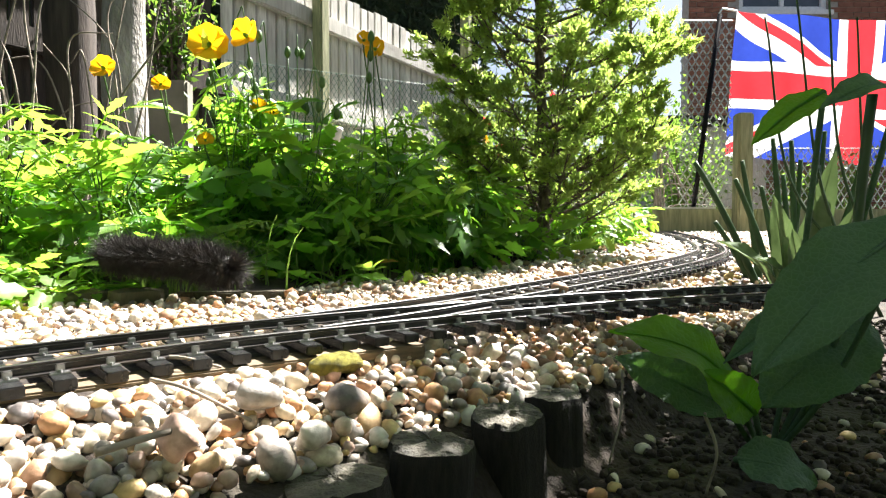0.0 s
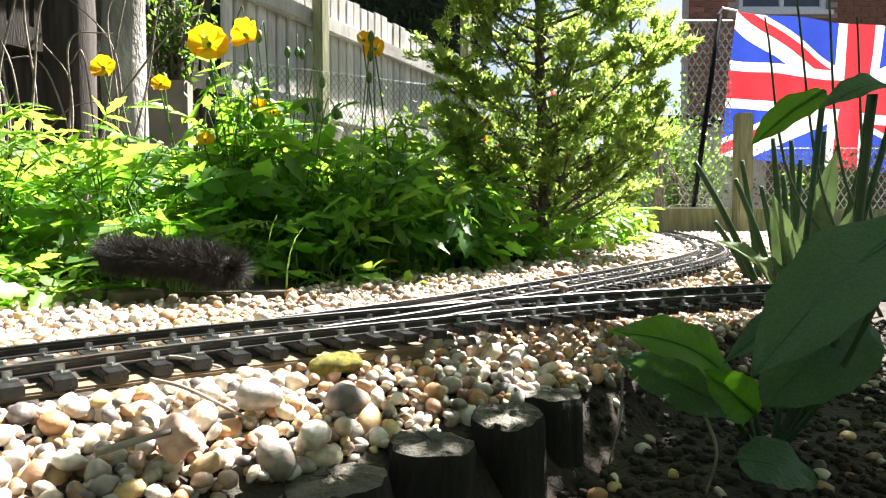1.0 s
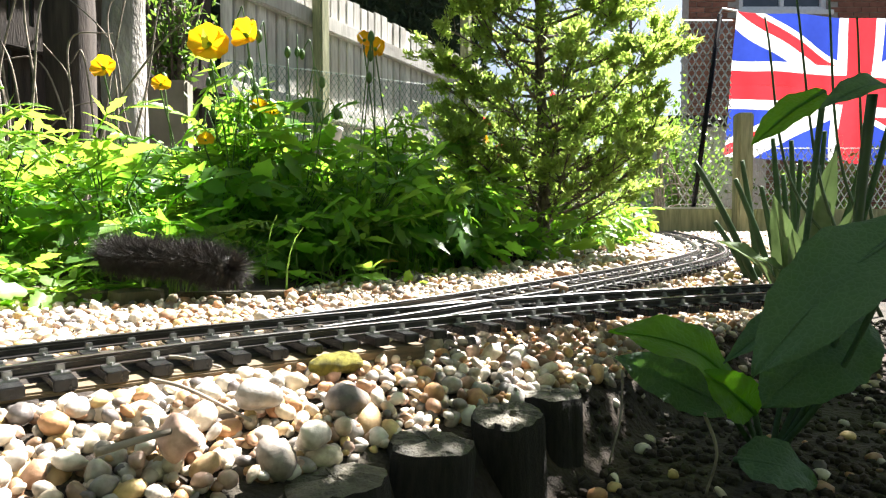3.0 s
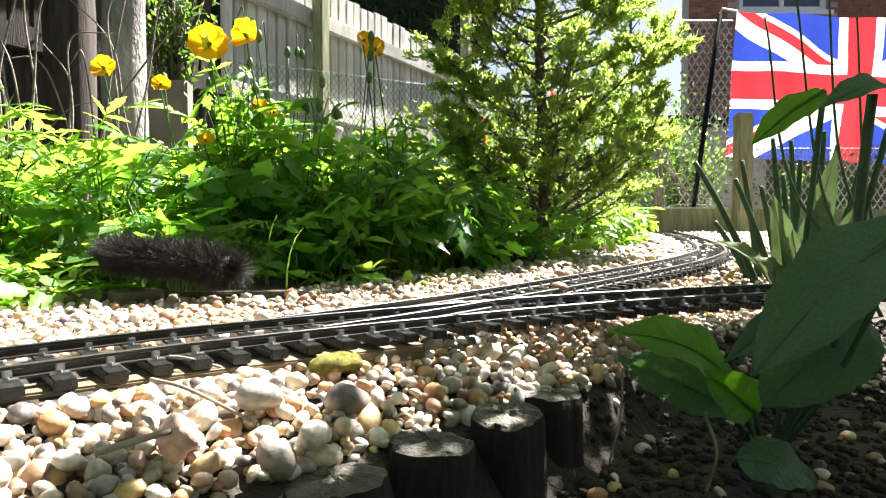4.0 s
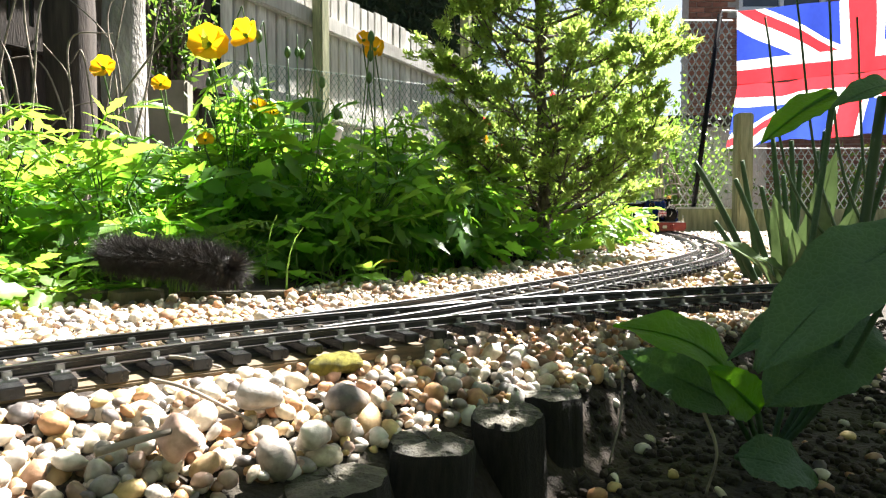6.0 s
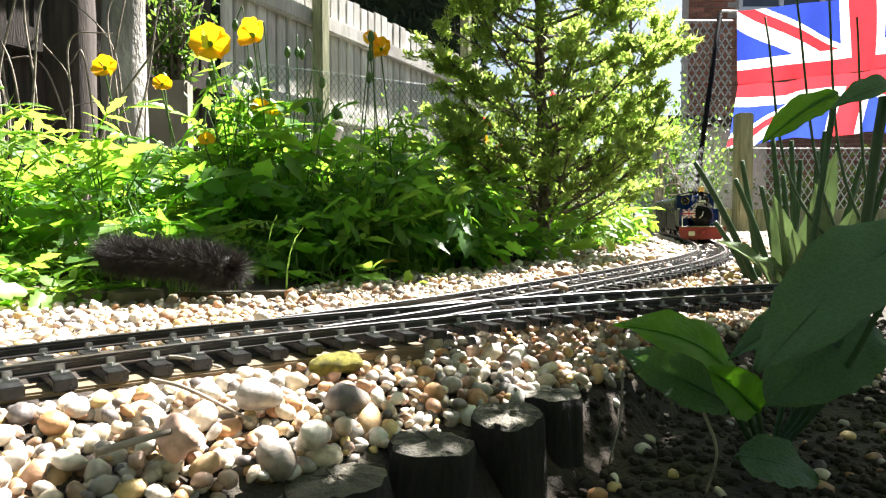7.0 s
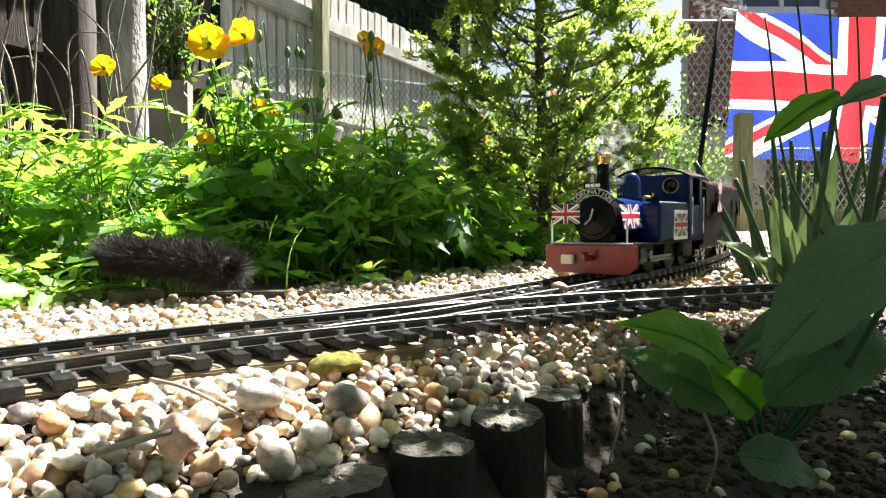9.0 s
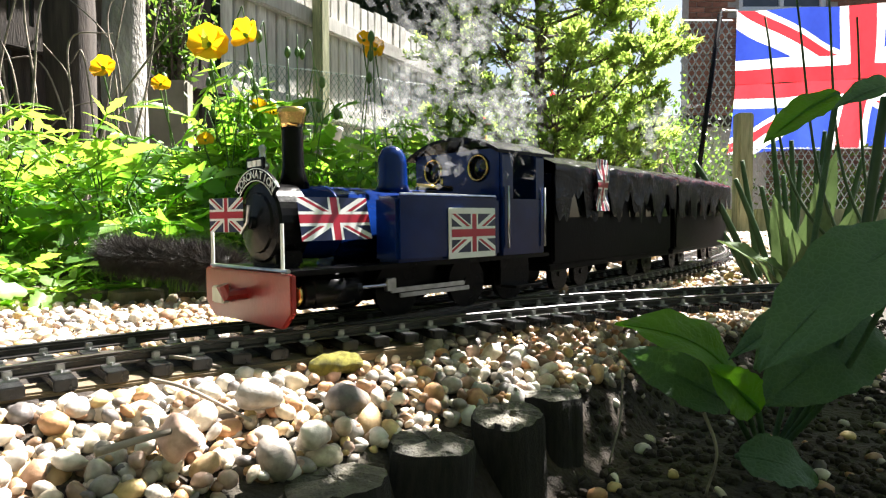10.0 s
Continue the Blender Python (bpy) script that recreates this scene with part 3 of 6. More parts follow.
# ---- plants ----
def leaf_mesh(name, lobes, length, width, material, droop=0.15, fold=0.2, teeth=0.0):
    """A leaf lying along +x from its stalk: a midrib and a lobed outline, cupped and drooping."""
    n = 12
    verts, faces = [], []
    for i in range(n + 1):
        t = i / n
        env = math.sin(math.pi * min(1, 0.06 + t * 0.94)) ** 0.8
        w = width / 2 * env * (1 - lobes * (0.5 + 0.5 * math.cos(t * math.tau * 3.0)))
        w = max(w, width * 0.03)
        if i == n:
            w = width * 0.01
        x = length * t + (lobes * 0.12 * length * math.sin(t * math.tau * 3))
        z = -droop * length * t * t + 0.05 * length * math.sin(3 * t)
        verts += [(x, -w, z + fold * w * 0.6 - teeth * w * (i % 2)), (length * t, 0, z), (x, w, z + fold * w * 0.6 - teeth * w * ((i + 1) % 2))]
    for i in range(n):
        a, b = 3 * i, 3 * i + 3
        faces += [(a, a + 1, b + 1, b), (a + 1, a + 2, b + 2, b + 1)]
    return pydata(name, verts, faces, material)


def compound_leaf(name, material, size, seed, slim=1.0):
    """A divided leaf: five toothed leaflets on one stalk."""
    rnd = random.Random(seed)
    bm = bmesh.new()
    for k, (at, ang, sc) in enumerate(((0.25, 62, 0.55), (0.25, -62, 0.55), (0.55, 48, 0.62), (0.55, -48, 0.62), (0.72, 0, 0.9))):
        L, W = size * 0.48 * sc / slim ** 0.5, size * 0.34 * sc * slim
        rot = Euler((rnd.uniform(-0.5, 0.5), rnd.uniform(-0.15, 0.55), radians(ang + rnd.uniform(-8, 8)))).to_matrix().to_4x4()
        m = Matrix.Translation((at * size * 0.62, 0, -0.12 * size * at * at)) @ rot
        outline = [(0, 0), (0.18, 0.34), (0.34, 0.30), (0.42, 0.52), (0.58, 0.36), (0.66, 0.46), (0.8, 0.2), (1.0, 0.0)]
        mid = [bm.verts.new(m @ Vector((p[0] * L, 0, -0.1 * L * p[0] ** 2))) for p in outline]
        for s in (1, -1):
            rim = [bm.verts.new(m @ Vector((p[0] * L, s * p[1] * W, -0.1 * L * p[0] ** 2 + 0.25 * W * p[1]))) for p in outline[1:-1]]
            rim = [mid[0]] + rim + [mid[-1]]
            for i in range(len(mid) - 1):
                q = [mid[i], mid[i + 1], rim[i + 1], rim[i]]
                q = list(dict.fromkeys(q))
                if len(q) > 2:
                    bm.faces.new(q if s > 0 else q[::-1])
    tube(bm, [(-0.25 * size, 0, -0.10 * size), (0, 0, 0), (0.3 * size, 0, -0.02 * size), (0.46 * size, 0, -0.06 * size)], 0.012 * size + 0.0002, 4)
    me = bpy.data.meshes.new(name)
    bm.to_mesh(me)
    bm.free()
    me.materials.append(material)
    me.shade_smooth()
    return me


LEAVES = [compound_leaf("leaf", LEAF, 0.070, k, (1.0, 0.8, 0.9, 0.65)[k]) for k in range(4)]
LEAVES_PALE = [compound_leaf("leaf", LEAF_PALE, 0.072, k + 9, (0.6, 0.5, 0.7, 0.8)[k]) for k in range(4)]


def make_plant(name, x, y, height, spread, count, pale, seed, label, category, group):
    """A leafy clump: branching stems with divided leaves all the way up."""
    rnd = random.Random(seed)
    z0 = ground_height(x, y) - 0.004
    plant = tagged(new(name), label, category, group=group)
    plant.location = (x, y, z0)
    bm = bmesh.new()
    ways = []
    for k in range(max(6, count // 9)):
        a, lean = rnd.uniform(0, math.tau), rnd.uniform(0.1, 1.0) * spread
        h = height * rnd.uniform(0.45, 1.05) * (1 - 0.3 * lean / max(spread, 0.01))
        p = [Vector((0.02 * math.cos(a), 0.02 * math.sin(a), 0)), Vector((lean * 0.35 * math.cos(a), lean * 0.35 * math.sin(a), h * 0.5)),
             Vector((lean * math.cos(a), lean * math.sin(a), h))]
        w = spline(p, 6)
        tube(bm, w, [0.0016 - 0.0011 * i / len(w) for i in range(len(w))], 5)
        ways.append((w, a))
    part("stem", bm, STEM, plant, smooth=True)
    for k in range(int(count * 1.15)):
        w, a = rnd.choice(ways)
        i = min(len(w) - 1, int(len(w) * rnd.uniform(0.04, 1.0)))
        low = i / len(w)
        yaw = rnd.uniform(0, math.tau)
        me = rnd.choice(LEAVES_PALE if rnd.random() < pale * low + 0.05 else LEAVES)
        sc = rnd.uniform(0.45, 1.1) if rnd.random() < 0.75 else rnd.uniform(1.15, 1.6)
        off = Vector((math.cos(yaw), math.sin(yaw), 0.25)) * 0.018
        share("leaf", me, plant, Matrix.LocRotScale(w[i] + off, Euler((rnd.uniform(-0.8, 0.8), rnd.uniform(-0.6, 0.8), yaw)), (sc,) * 3))
    return plant


def make_bed():
    rnd = random.Random(5)
    rows = []
    # front, middle and back rows of the bed
    for x, y, h, s, n, pale in ((-0.50, 0.70, 0.21, 0.08, 80, 0.8), (-0.40, 0.74, 0.23, 0.08, 95, 0.8), (-0.29, 0.80, 0.16, 0.08, 85, 0.2), (-0.20, 0.83, 0.15, 0.08, 95, 0.15),
                                (-0.11, 0.85, 0.15, 0.08, 95, 0.2), (-0.02, 0.90, 0.15, 0.08, 95, 0.3), (0.06, 0.97, 0.14, 0.08, 85, 0.3), (-0.60, 0.85, 0.20, 0.09, 80, 0.9),
                                (-0.46, 0.92, 0.22, 0.09, 95, 0.9), (-0.33, 0.95, 0.24, 0.10, 120, 0.6), (-0.21, 1.00, 0.235, 0.10, 130, 0.5), (-0.08, 1.05, 0.22, 0.10, 130, 0.6), (-0.14, 0.94, 0.20, 0.08, 100, 0.5), (-0.44, 0.63, 0.05, 0.06, 34, 0.8), (-0.52, 0.62, 0.07, 0.07, 40, 0.8), (-0.24, 0.73, 0.07, 0.07, 44, 0.2), (-0.33, 0.69, 0.11, 0.07, 50, 0.3), (-0.15, 0.79, 0.07, 0.06, 40, 0.2), (0.02, 0.90, 0.07, 0.06, 40, 0.3), (0.13, 1.02, 0.07, 0.06, 40, 0.4),
                                (0.04, 1.12, 0.17, 0.09, 95, 0.6), (-0.27, 0.86, 0.30, 0.06, 150, 0.75), (-0.72, 1.1, 0.22, 0.1, 70, 0.9), (-0.55, 1.2, 0.22, 0.1, 70, 0.8), (-0.35, 1.25, 0.21, 0.1, 80, 0.8),
                                (-0.12, 1.3, 0.20, 0.1, 80, 0.8), (0.08, 1.35, 0.17, 0.1, 70, 0.7), (0.27, 1.30, 0.11, 0.09, 70, 0.8), (0.38, 1.42, 0.10, 0.07, 55, 0.9), (0.47, 1.62, 0.11, 0.07, 45, 0.9),
                                (-0.41, 0.60, 0.05, 0.05, 30, 0.95), (-0.35, 0.595, 0.03, 0.045, 22, 0.95), (-0.47, 0.60, 0.09, 0.05, 34, 0.95)):
        make_plant("poppy_plant", x, y, h, s, n, pale, rnd.randrange(999), "leafy green poppy plant with divided toothed leaves in the flower bed" if pale < 0.5 else
                   "sunlit yellow-green leafy poppy plant in the flower bed", "plant", "bed plants")


make_bed()


def petal_bm(r):
    """Four broad overlapping crumpled petals in an open bowl."""
    bm = bmesh.new()
    rnd = random.Random(int(r * 1e5))
    for k in range(4):
        m = Euler((0, 0, k * math.tau / 4 + rnd.uniform(-0.15, 0.15))).to_matrix().to_4x4() @ Euler((0, -0.10 - 0.22 * (k % 2) + rnd.uniform(-0.1, 0.1), 0)).to_matrix().to_4x4()
        grid = []
        ph = rnd.uniform(0, 6)
        for i in range(8):
            t = i / 7
            row = []
            for j in range(11):
                s = j / 5 - 1
                a = s * 0.98
                rr = r * t * (1 - 0.10 * s * s) * (1 + 0.05 * t * math.sin(s * 9 + ph))
                row.append(bm.verts.new(m @ Vector((rr * math.cos(a * (0.4 + 0.6 * t)), rr * math.sin(a), 0.22 * r * t * t + 0.06 * r * t * math.sin(s * 6 + ph) + 0.04 * r * t * math.sin(s * 15 + k)))))
            grid.append(row)
        for i in range(7):
            for j in range(10):
                if i or j >= 0:
                    bm.faces.new((grid[i][j], grid[i + 1][j], grid[i + 1][j + 1], grid[i][j + 1]))
    bmesh.ops.remove_doubles(bm, verts=bm.verts, dist=r * 0.002)
    return bm


def make_poppy(x, y, z, r, tilt, turn, seed, base=None):
    """A flower on its own long hairy stalk; the thing stands at the stalk's foot."""
    bx, by = base or (x + 0.02, y + 0.02)
    z0 = ground_height(bx, by) - 0.003
    flower = tagged(new("poppy"), "bright yellow poppy flower on a thin bent stalk", "flower", group="yellow poppies")
    flower.location = (bx, by, z0)
    top = Vector((x - bx, y - by, z - z0))
    bm = bmesh.new()
    tube(bm, spline([(0, 0, 0), (top.x * 0.2, top.y * 0.2, top.z * 0.5), tuple(top - Vector((0, 0, 0.012))), tuple(top)], 6), 0.0011, 5)
    part("stalk", bm, STEM, flower, smooth=True)
    head = part("petals", petal_bm(r), PETAL, flower, "crumpled orange-yellow petals", smooth=True)
    head.matrix_basis = Matrix.LocRotScale(top, Euler((radians(tilt), 0, radians(turn))), None)
    bm = bmesh.new()
    turned(bm, [(r * 0.05, -r * 0.1), (r * 0.14, r * 0.1), (r * 0.10, r * 0.3)], 8)
    heart = part("heart", bm, LEAF_PALE, flower, "greenish seed head", smooth=True)
    heart.matrix_basis = head.matrix_basis
    return flower


POPPIES = [make_poppy(*a) for a in ((-0.298, 0.80, 0.434, 0.026, 86, 15, 1), (-0.252, 0.81, 0.448, 0.023, 80, -25, 2), (-0.120, 0.95, 0.484, 0.015, 75, 40, 3), (-0.102, 0.955, 0.472, 0.019, 80, -20, 4),
                                    (-0.432, 0.80, 0.404, 0.017, 75, 0, 5), (-0.36, 0.80, 0.384, 0.012, 80, 20, 6), (-0.25, 0.85, 0.364, 0.013, 75, 20, 7), (-0.232, 0.86, 0.360, 0.012, 75, -10, 8),
                                    (-0.30, 0.79, 0.311, 0.011, 60, 10, 9))]


def make_seed_heads():
    """Nodding buds and seed pods on long thin stalks."""
    rnd = random.Random(8)
    for k in range(26):
        x, y = rnd.uniform(-0.42, -0.08), rnd.uniform(0.80, 1.02)
        if k > 17:
            x, y = rnd.uniform(-0.26, -0.19), 0.86
        h = rnd.uniform(0.20, 0.34)
        z0 = ground_height(x, y)
        pod = tagged(new("poppy_stalk"), "thin green poppy stalk with a drooping bud", "flower stalk", group="poppy stalks")
        pod.location = (x, y, z0 - 0.003)
        a = rnd.uniform(0, math.tau)
        dx, dy = 0.03 * math.cos(a), 0.03 * math.sin(a)
        hook = rnd.random() < 0.6
        pts = [(0, 0, 0), (dx * 0.5, dy * 0.5, h * 0.6), (dx, dy, h)] + ([(dx * 1.25, dy * 1.25, h + 0.006), (dx * 1.5, dy * 1.5, h - 0.012)] if hook else [])
        bm = bmesh.new()
        tube(bm, spline(pts, 5), 0.0009, 5)
        part("stalk", bm, STEM, pod, smooth=True)
        bm = bmesh.new()
        turned(bm, [(0.001, -0.008), (0.0042, -0.004), (0.0048, 0.0), (0.0036, 0.006), (0.0010, 0.009)], 8, Matrix.Translation(pts[-1]))
        part("bud", bm, STEM, pod, smooth=True)


make_seed_heads()


def blades(name, places, label, seed, length, width, material, parent=None, curl=0.5):
    """Many thin bent blades in one mesh."""
    rng = np.random.default_rng(seed)
    vs, fs = [], []
    for x, y, z in places:
        a, L, w = rng.uniform(0, 6.28), rng.uniform(*length), rng.uniform(*width)
        lean = rng.uniform(0.1, 1.0) * curl
        d, sd = np.array([math.cos(a), math.sin(a)]), np.array([-math.sin(a), math.cos(a)])
        o = len(vs)
        for i in range(5):
            t = i / 4
            c = np.array([x, y]) + d * L * lean * t * t
            zz = z + L * t * (1 - 0.45 * lean * t)
            for s in (-1, 1):
                p = c + sd * s * w / 2 * (1 - t * 0.95)
                vs.append((p[0], p[1], zz))
        fs += [(o + 2 * i, o + 2 * i + 1, o + 2 * i + 3, o + 2 * i + 2) for i in range(4)]
    ob = new(name, pydata(name, vs, fs, material))
    return tagged(ob, label, "grass", kind="stuff") if parent is None else ob


def scatter_grass():
    rng = np.random.default_rng(3)
    pl = []
    for cx, cy, n, r in ((0.10, 1.00, 60, 0.05), (0.20, 1.08, 60, 0.06), (-0.36, 0.66, 70, 0.05), (-0.5, 0.66, 90, 0.08), (-0.12, 0.80, 40, 0.06), (0.33, 1.30, 60, 0.06), (0.0, 0.86, 40, 0.05), (-0.27, 0.62, 25, 0.03)):
        for _ in range(n):
            x, y = cx + rng.normal(0, r), cy + rng.normal(0, r * 0.5)
            if bed_distance(x, y) > 0:
                pl.append((x, y, ground_height(x, y)))
    tall = []
    for _ in range(150):
        x = rng.uniform(-0.36, 0.34)
        y = float(np.interp(x, [p[0] for p in BED[1:-2]], [p[1] for p in BED[1:-2]])) + abs(rng.normal(0, 0.04)) + 0.02
        tall.append((x, y, ground_height(x, y)))
    blades("grass", tall, "thin upright pale green stems and grass along the bed front", 7, (0.03, 0.12), (0.0012, 0.0030), GRASS, curl=0.8)
    blades("grass", pl, "loose tufts of green grass at the bed edge", 2, (0.02, 0.085), (0.0015, 0.004), GRASS, curl=0.7)


scatter_grass()


def make_conifer():
    rng = np.random.default_rng(21)
    rnd = random.Random(21)
    bx, by = 0.192, 1.2
    tree = tagged(new("conifer"), "young bushy conifer with bright green feathery new growth", "tree")
    z0 = ground_height(bx, by) - 0.01
    tree.location = (bx, by, z0)
    H = 1.02
    trunk = spline([(0, 0, 0), (0.004, 0, 0.15), (-0.008, 0.005, 0.4), (0.004, 0, 0.6), (0, 0, H)], 8)
    bm = bmesh.new()
    tube(bm, trunk, [0.015 * (1 - 0.85 * i / len(trunk)) for i in range(len(trunk))], 10)
    part("trunk", bm, BARK, tree, "rough brown trunk", smooth=True)

    def reach(h):
        return np.interp(h, [0.0, 0.05, 0.12, 0.24, 0.36, 0.47, 0.62, 0.82, H], [0.10, 0.19, 0.235, 0.240, 0.220, 0.190, 0.145, 0.08, 0.01])
    for k in range(118):
        h = 0.02 + (H - 0.08) * (k + rnd.random()) / 118 * (0.65 + 0.35 * k / 118)
        a = k * 2.399 + rnd.uniform(-0.3, 0.3)
        L = float(reach(min(H, h + 0.03))) * rnd.uniform(0.70, 1.06)
        rise = rnd.uniform(0.3, 0.75) * L
        d = np.array([math.cos(a), math.sin(a)])
        p = [np.array([0, 0, h]), np.array([*(d * L * 0.5), h + rise * 0.35]), np.array([*(d * L), h + rise])]
        w = [np.array(v) for v in spline([tuple(q) for q in p], 6)]
        bm = bmesh.new()
        tube(bm, w, [0.0035 * (1 - 0.8 * i / len(w)) for i in range(len(w))], 5)
        twigs = []
        for j in range(int(12 + 95 * L)):
            i = rnd.randrange(3, len(w))
            side = rng.normal(size=3)
            side[2] = abs(side[2]) * 0.7
            side += np.array([*d, 0.2])
            side /= np.linalg.norm(side)
            e = w[i] + side * rnd.uniform(0.018, 0.05)
            tube(bm, [w[i], (w[i] + e) / 2 + (0, 0, 0.003), e], 0.0010, 3, caps=False)
            twigs.append((w[i], e, i / len(w)))
        limb = part("limb", bm, BARK, tree, smooth=True)
        # sprays of short flat scales round each twig
        for mat, lo in ((CONIFER, 0.0), (CONIFER_TIP, 0.62)):
            vs, fs = [], []
            for p0, p1, out in twigs:
                tip = out > 0.62 and rnd.random() < 0.75
                if tip != (mat is CONIFER_TIP):
                    continue
                n = (rnd.randrange(70, 120) if out > 0.70 else rnd.randrange(20, 80)) if out > 0.42 else rnd.randrange(0, 10)
                for _ in range(n):
                    t = rng.uniform(0.4, 1.12)
                    c = p0 + (p1 - p0) * t + rng.normal(0, 0.0036, 3)
                    dr = (p1 - p0) / np.linalg.norm(p1 - p0) + rng.normal(0, 0.65, 3) + (0, 0, 0.3)
                    dr /= np.linalg.norm(dr)
                    sd = np.cross(dr, rng.normal(size=3))
                    sd /= np.linalg.norm(sd) + 1e-6
                    ln, wd = rng.uniform(0.006, 0.014), rng.uniform(0.0012, 0.0025)
                    o = len(vs)
                    vs += [c, c + dr * ln * 0.5 + sd * wd, c + dr * ln, c + dr * ln * 0.5 - sd * wd]
                    fs.append((o, o + 1, o + 2, o + 3))
            if vs:
                ob = new("spray", pydata("spray", vs, fs, mat, smooth=False))
                ob.parent = limb
                tagged(ob, kind="stuff")
                tagged(ob, "bright yellow-green young growth" if mat is CONIFER_TIP else "")


make_conifer()


# ---- broad foreground leaves ----
def broad_leaf(base, tip, width, face, bend=0.12, fold=0.18, wave=0.05, n=40, m=8):
    """A broad blade from base to tip; face is the way its upper side looks."""
    b, t = Vector(base), Vector(tip)
    ax = t - b
    L = ax.length
    ax.normalize()
    side = ax.cross(Vector(face)).normalized()
    up = side.cross(ax)
    bm = bmesh.new()
    rows = []
    for i in range(n + 1):
        u = i / n
        w = width / 2 * (math.sin(math.pi * min(1, 0.04 + 0.96 * u) ** 0.85) ** 0.75 if 0 < i < n else 0.04)
        row = []
        for j in range(-m, m + 1):
            s = j / m
            h = bend * L * math.sin(math.pi * u) + fold * w * abs(s) ** 1.3 + wave * width * math.sin(u * 17 + s * 2) * abs(s)
            h += 0.022 * width * math.cos(u * 62 - abs(s) * 12) * abs(s) * (1.15 - abs(s)) + 0.05 * width * noise.noise(Vector((u * 3, s * 1.5, width * 90)))
            w_edge = 1 + 0.03 * math.sin(u * 46) * abs(s)
            row.append(bm.verts.new(b + ax * L * u + side * w * s * w_edge + up * h))
        rows.append(row)
    for i in range(n):
        for j in range(2 * m):
            bm.faces.new((rows[i][j], rows[i + 1][j], rows[i + 1][j + 1], rows[i][j + 1]))
    # midrib on the under side
    tube(bm, [b + ax * L * k / 8 + up * (bend * L * math.sin(math.pi * k / 8) - 0.0003) for k in range(9)], [0.0017 * (1 - 0.9 * k / 8) for k in range(9)], 6)
    return bm


def make_foreground_plant():
    plant = tagged(new("broad_leaved_plant"), "shaded plant with large soft grey-green leaves in dark soil", "plant")
    root = Vector((0.205, 0.385, 0.055))
    plant.location = root
    rows = (((0.232, 0.305, 0.203), (0.143, 0.285, 0.132), 0.045, (-0.5, -0.65, 0.6), SAGE, 0.10, "large soft grey-green leaf"),
            ((0.225, 0.335, 0.172), (0.150, 0.330, 0.128), 0.022, (-0.3, -0.5, 0.8), SAGE, 0.08, ""),
            ((0.160, 0.335, 0.112), (0.088, 0.327, 0.146), 0.036, (-0.15, -0.55, 0.8), FRESH, 0.16, "bright green leaf with the sun through it"),
            ((0.160, 0.345, 0.100), (0.096, 0.345, 0.128), 0.030, (-0.2, -0.8, 0.5), SAGE, 0.05, ""),
            ((0.162, 0.320, 0.104), (0.131, 0.312, 0.128), 0.024, (-0.3, -0.8, 0.4), FRESH, 0.10, ""),
            ((0.245, 0.360, 0.150), (0.178, 0.345, 0.100), 0.050, (-0.2, -0.8, 0.5), SAGE, 0.08, ""),
            ((0.155, 0.325, 0.078), (0.192, 0.315, 0.068), 0.030, (0.0, -0.6, 0.8), SAGE, 0.16, ""),
            ((0.222, 0.365, 0.280), (0.174, 0.352, 0.247), 0.020, (-0.45, -0.75, 0.5), FRESH, 0.06, "green leaf with a sunlit edge"),
            ((0.255, 0.350, 0.276), (0.196, 0.325, 0.262), 0.020, (-0.1, -0.65, 0.75), SAGE, 0.14, ""),
            # unseen leaf off to the right, added to shade the soil
            ((0.30, 0.40, 0.22), (0.30, 0.33, 0.16), 0.06, (0.0, -0.5, 0.9), SAGE, 0.1, ""),
            ((0.28, 0.42, 0.16), (0.22, 0.44, 0.10), 0.05, (0.0, -0.5, 0.9), SAGE, 0.1, ""))
    for k, (b, t, w, f, mt, bend, label) in enumerate(rows):
        part("leaf", broad_leaf(Vector(b) - root, Vector(t) - root, w, f, bend), mt, plant, label, smooth=True)
        bm = bmesh.new()
        b = Vector(b) - root
        tube(bm, spline([(0, 0, 0), (b.x * 0.5, b.y * 0.5, b.z * 0.4), tuple(b)], 6), 0.0018, 6)
        part("stalk", bm, SAGE, plant, smooth=True)
    bm = bmesh.new()
    tube(bm, spline([(0.005, 0, 0), (0.027, -0.025, 0.10), (0.035, -0.035, 0.22)], 6), 0.0028, 8)
    part("stalk", bm, SWORD, plant, "thick dark stalk", smooth=True)
    return plant


FRONT_PLANT = make_foreground_plant()


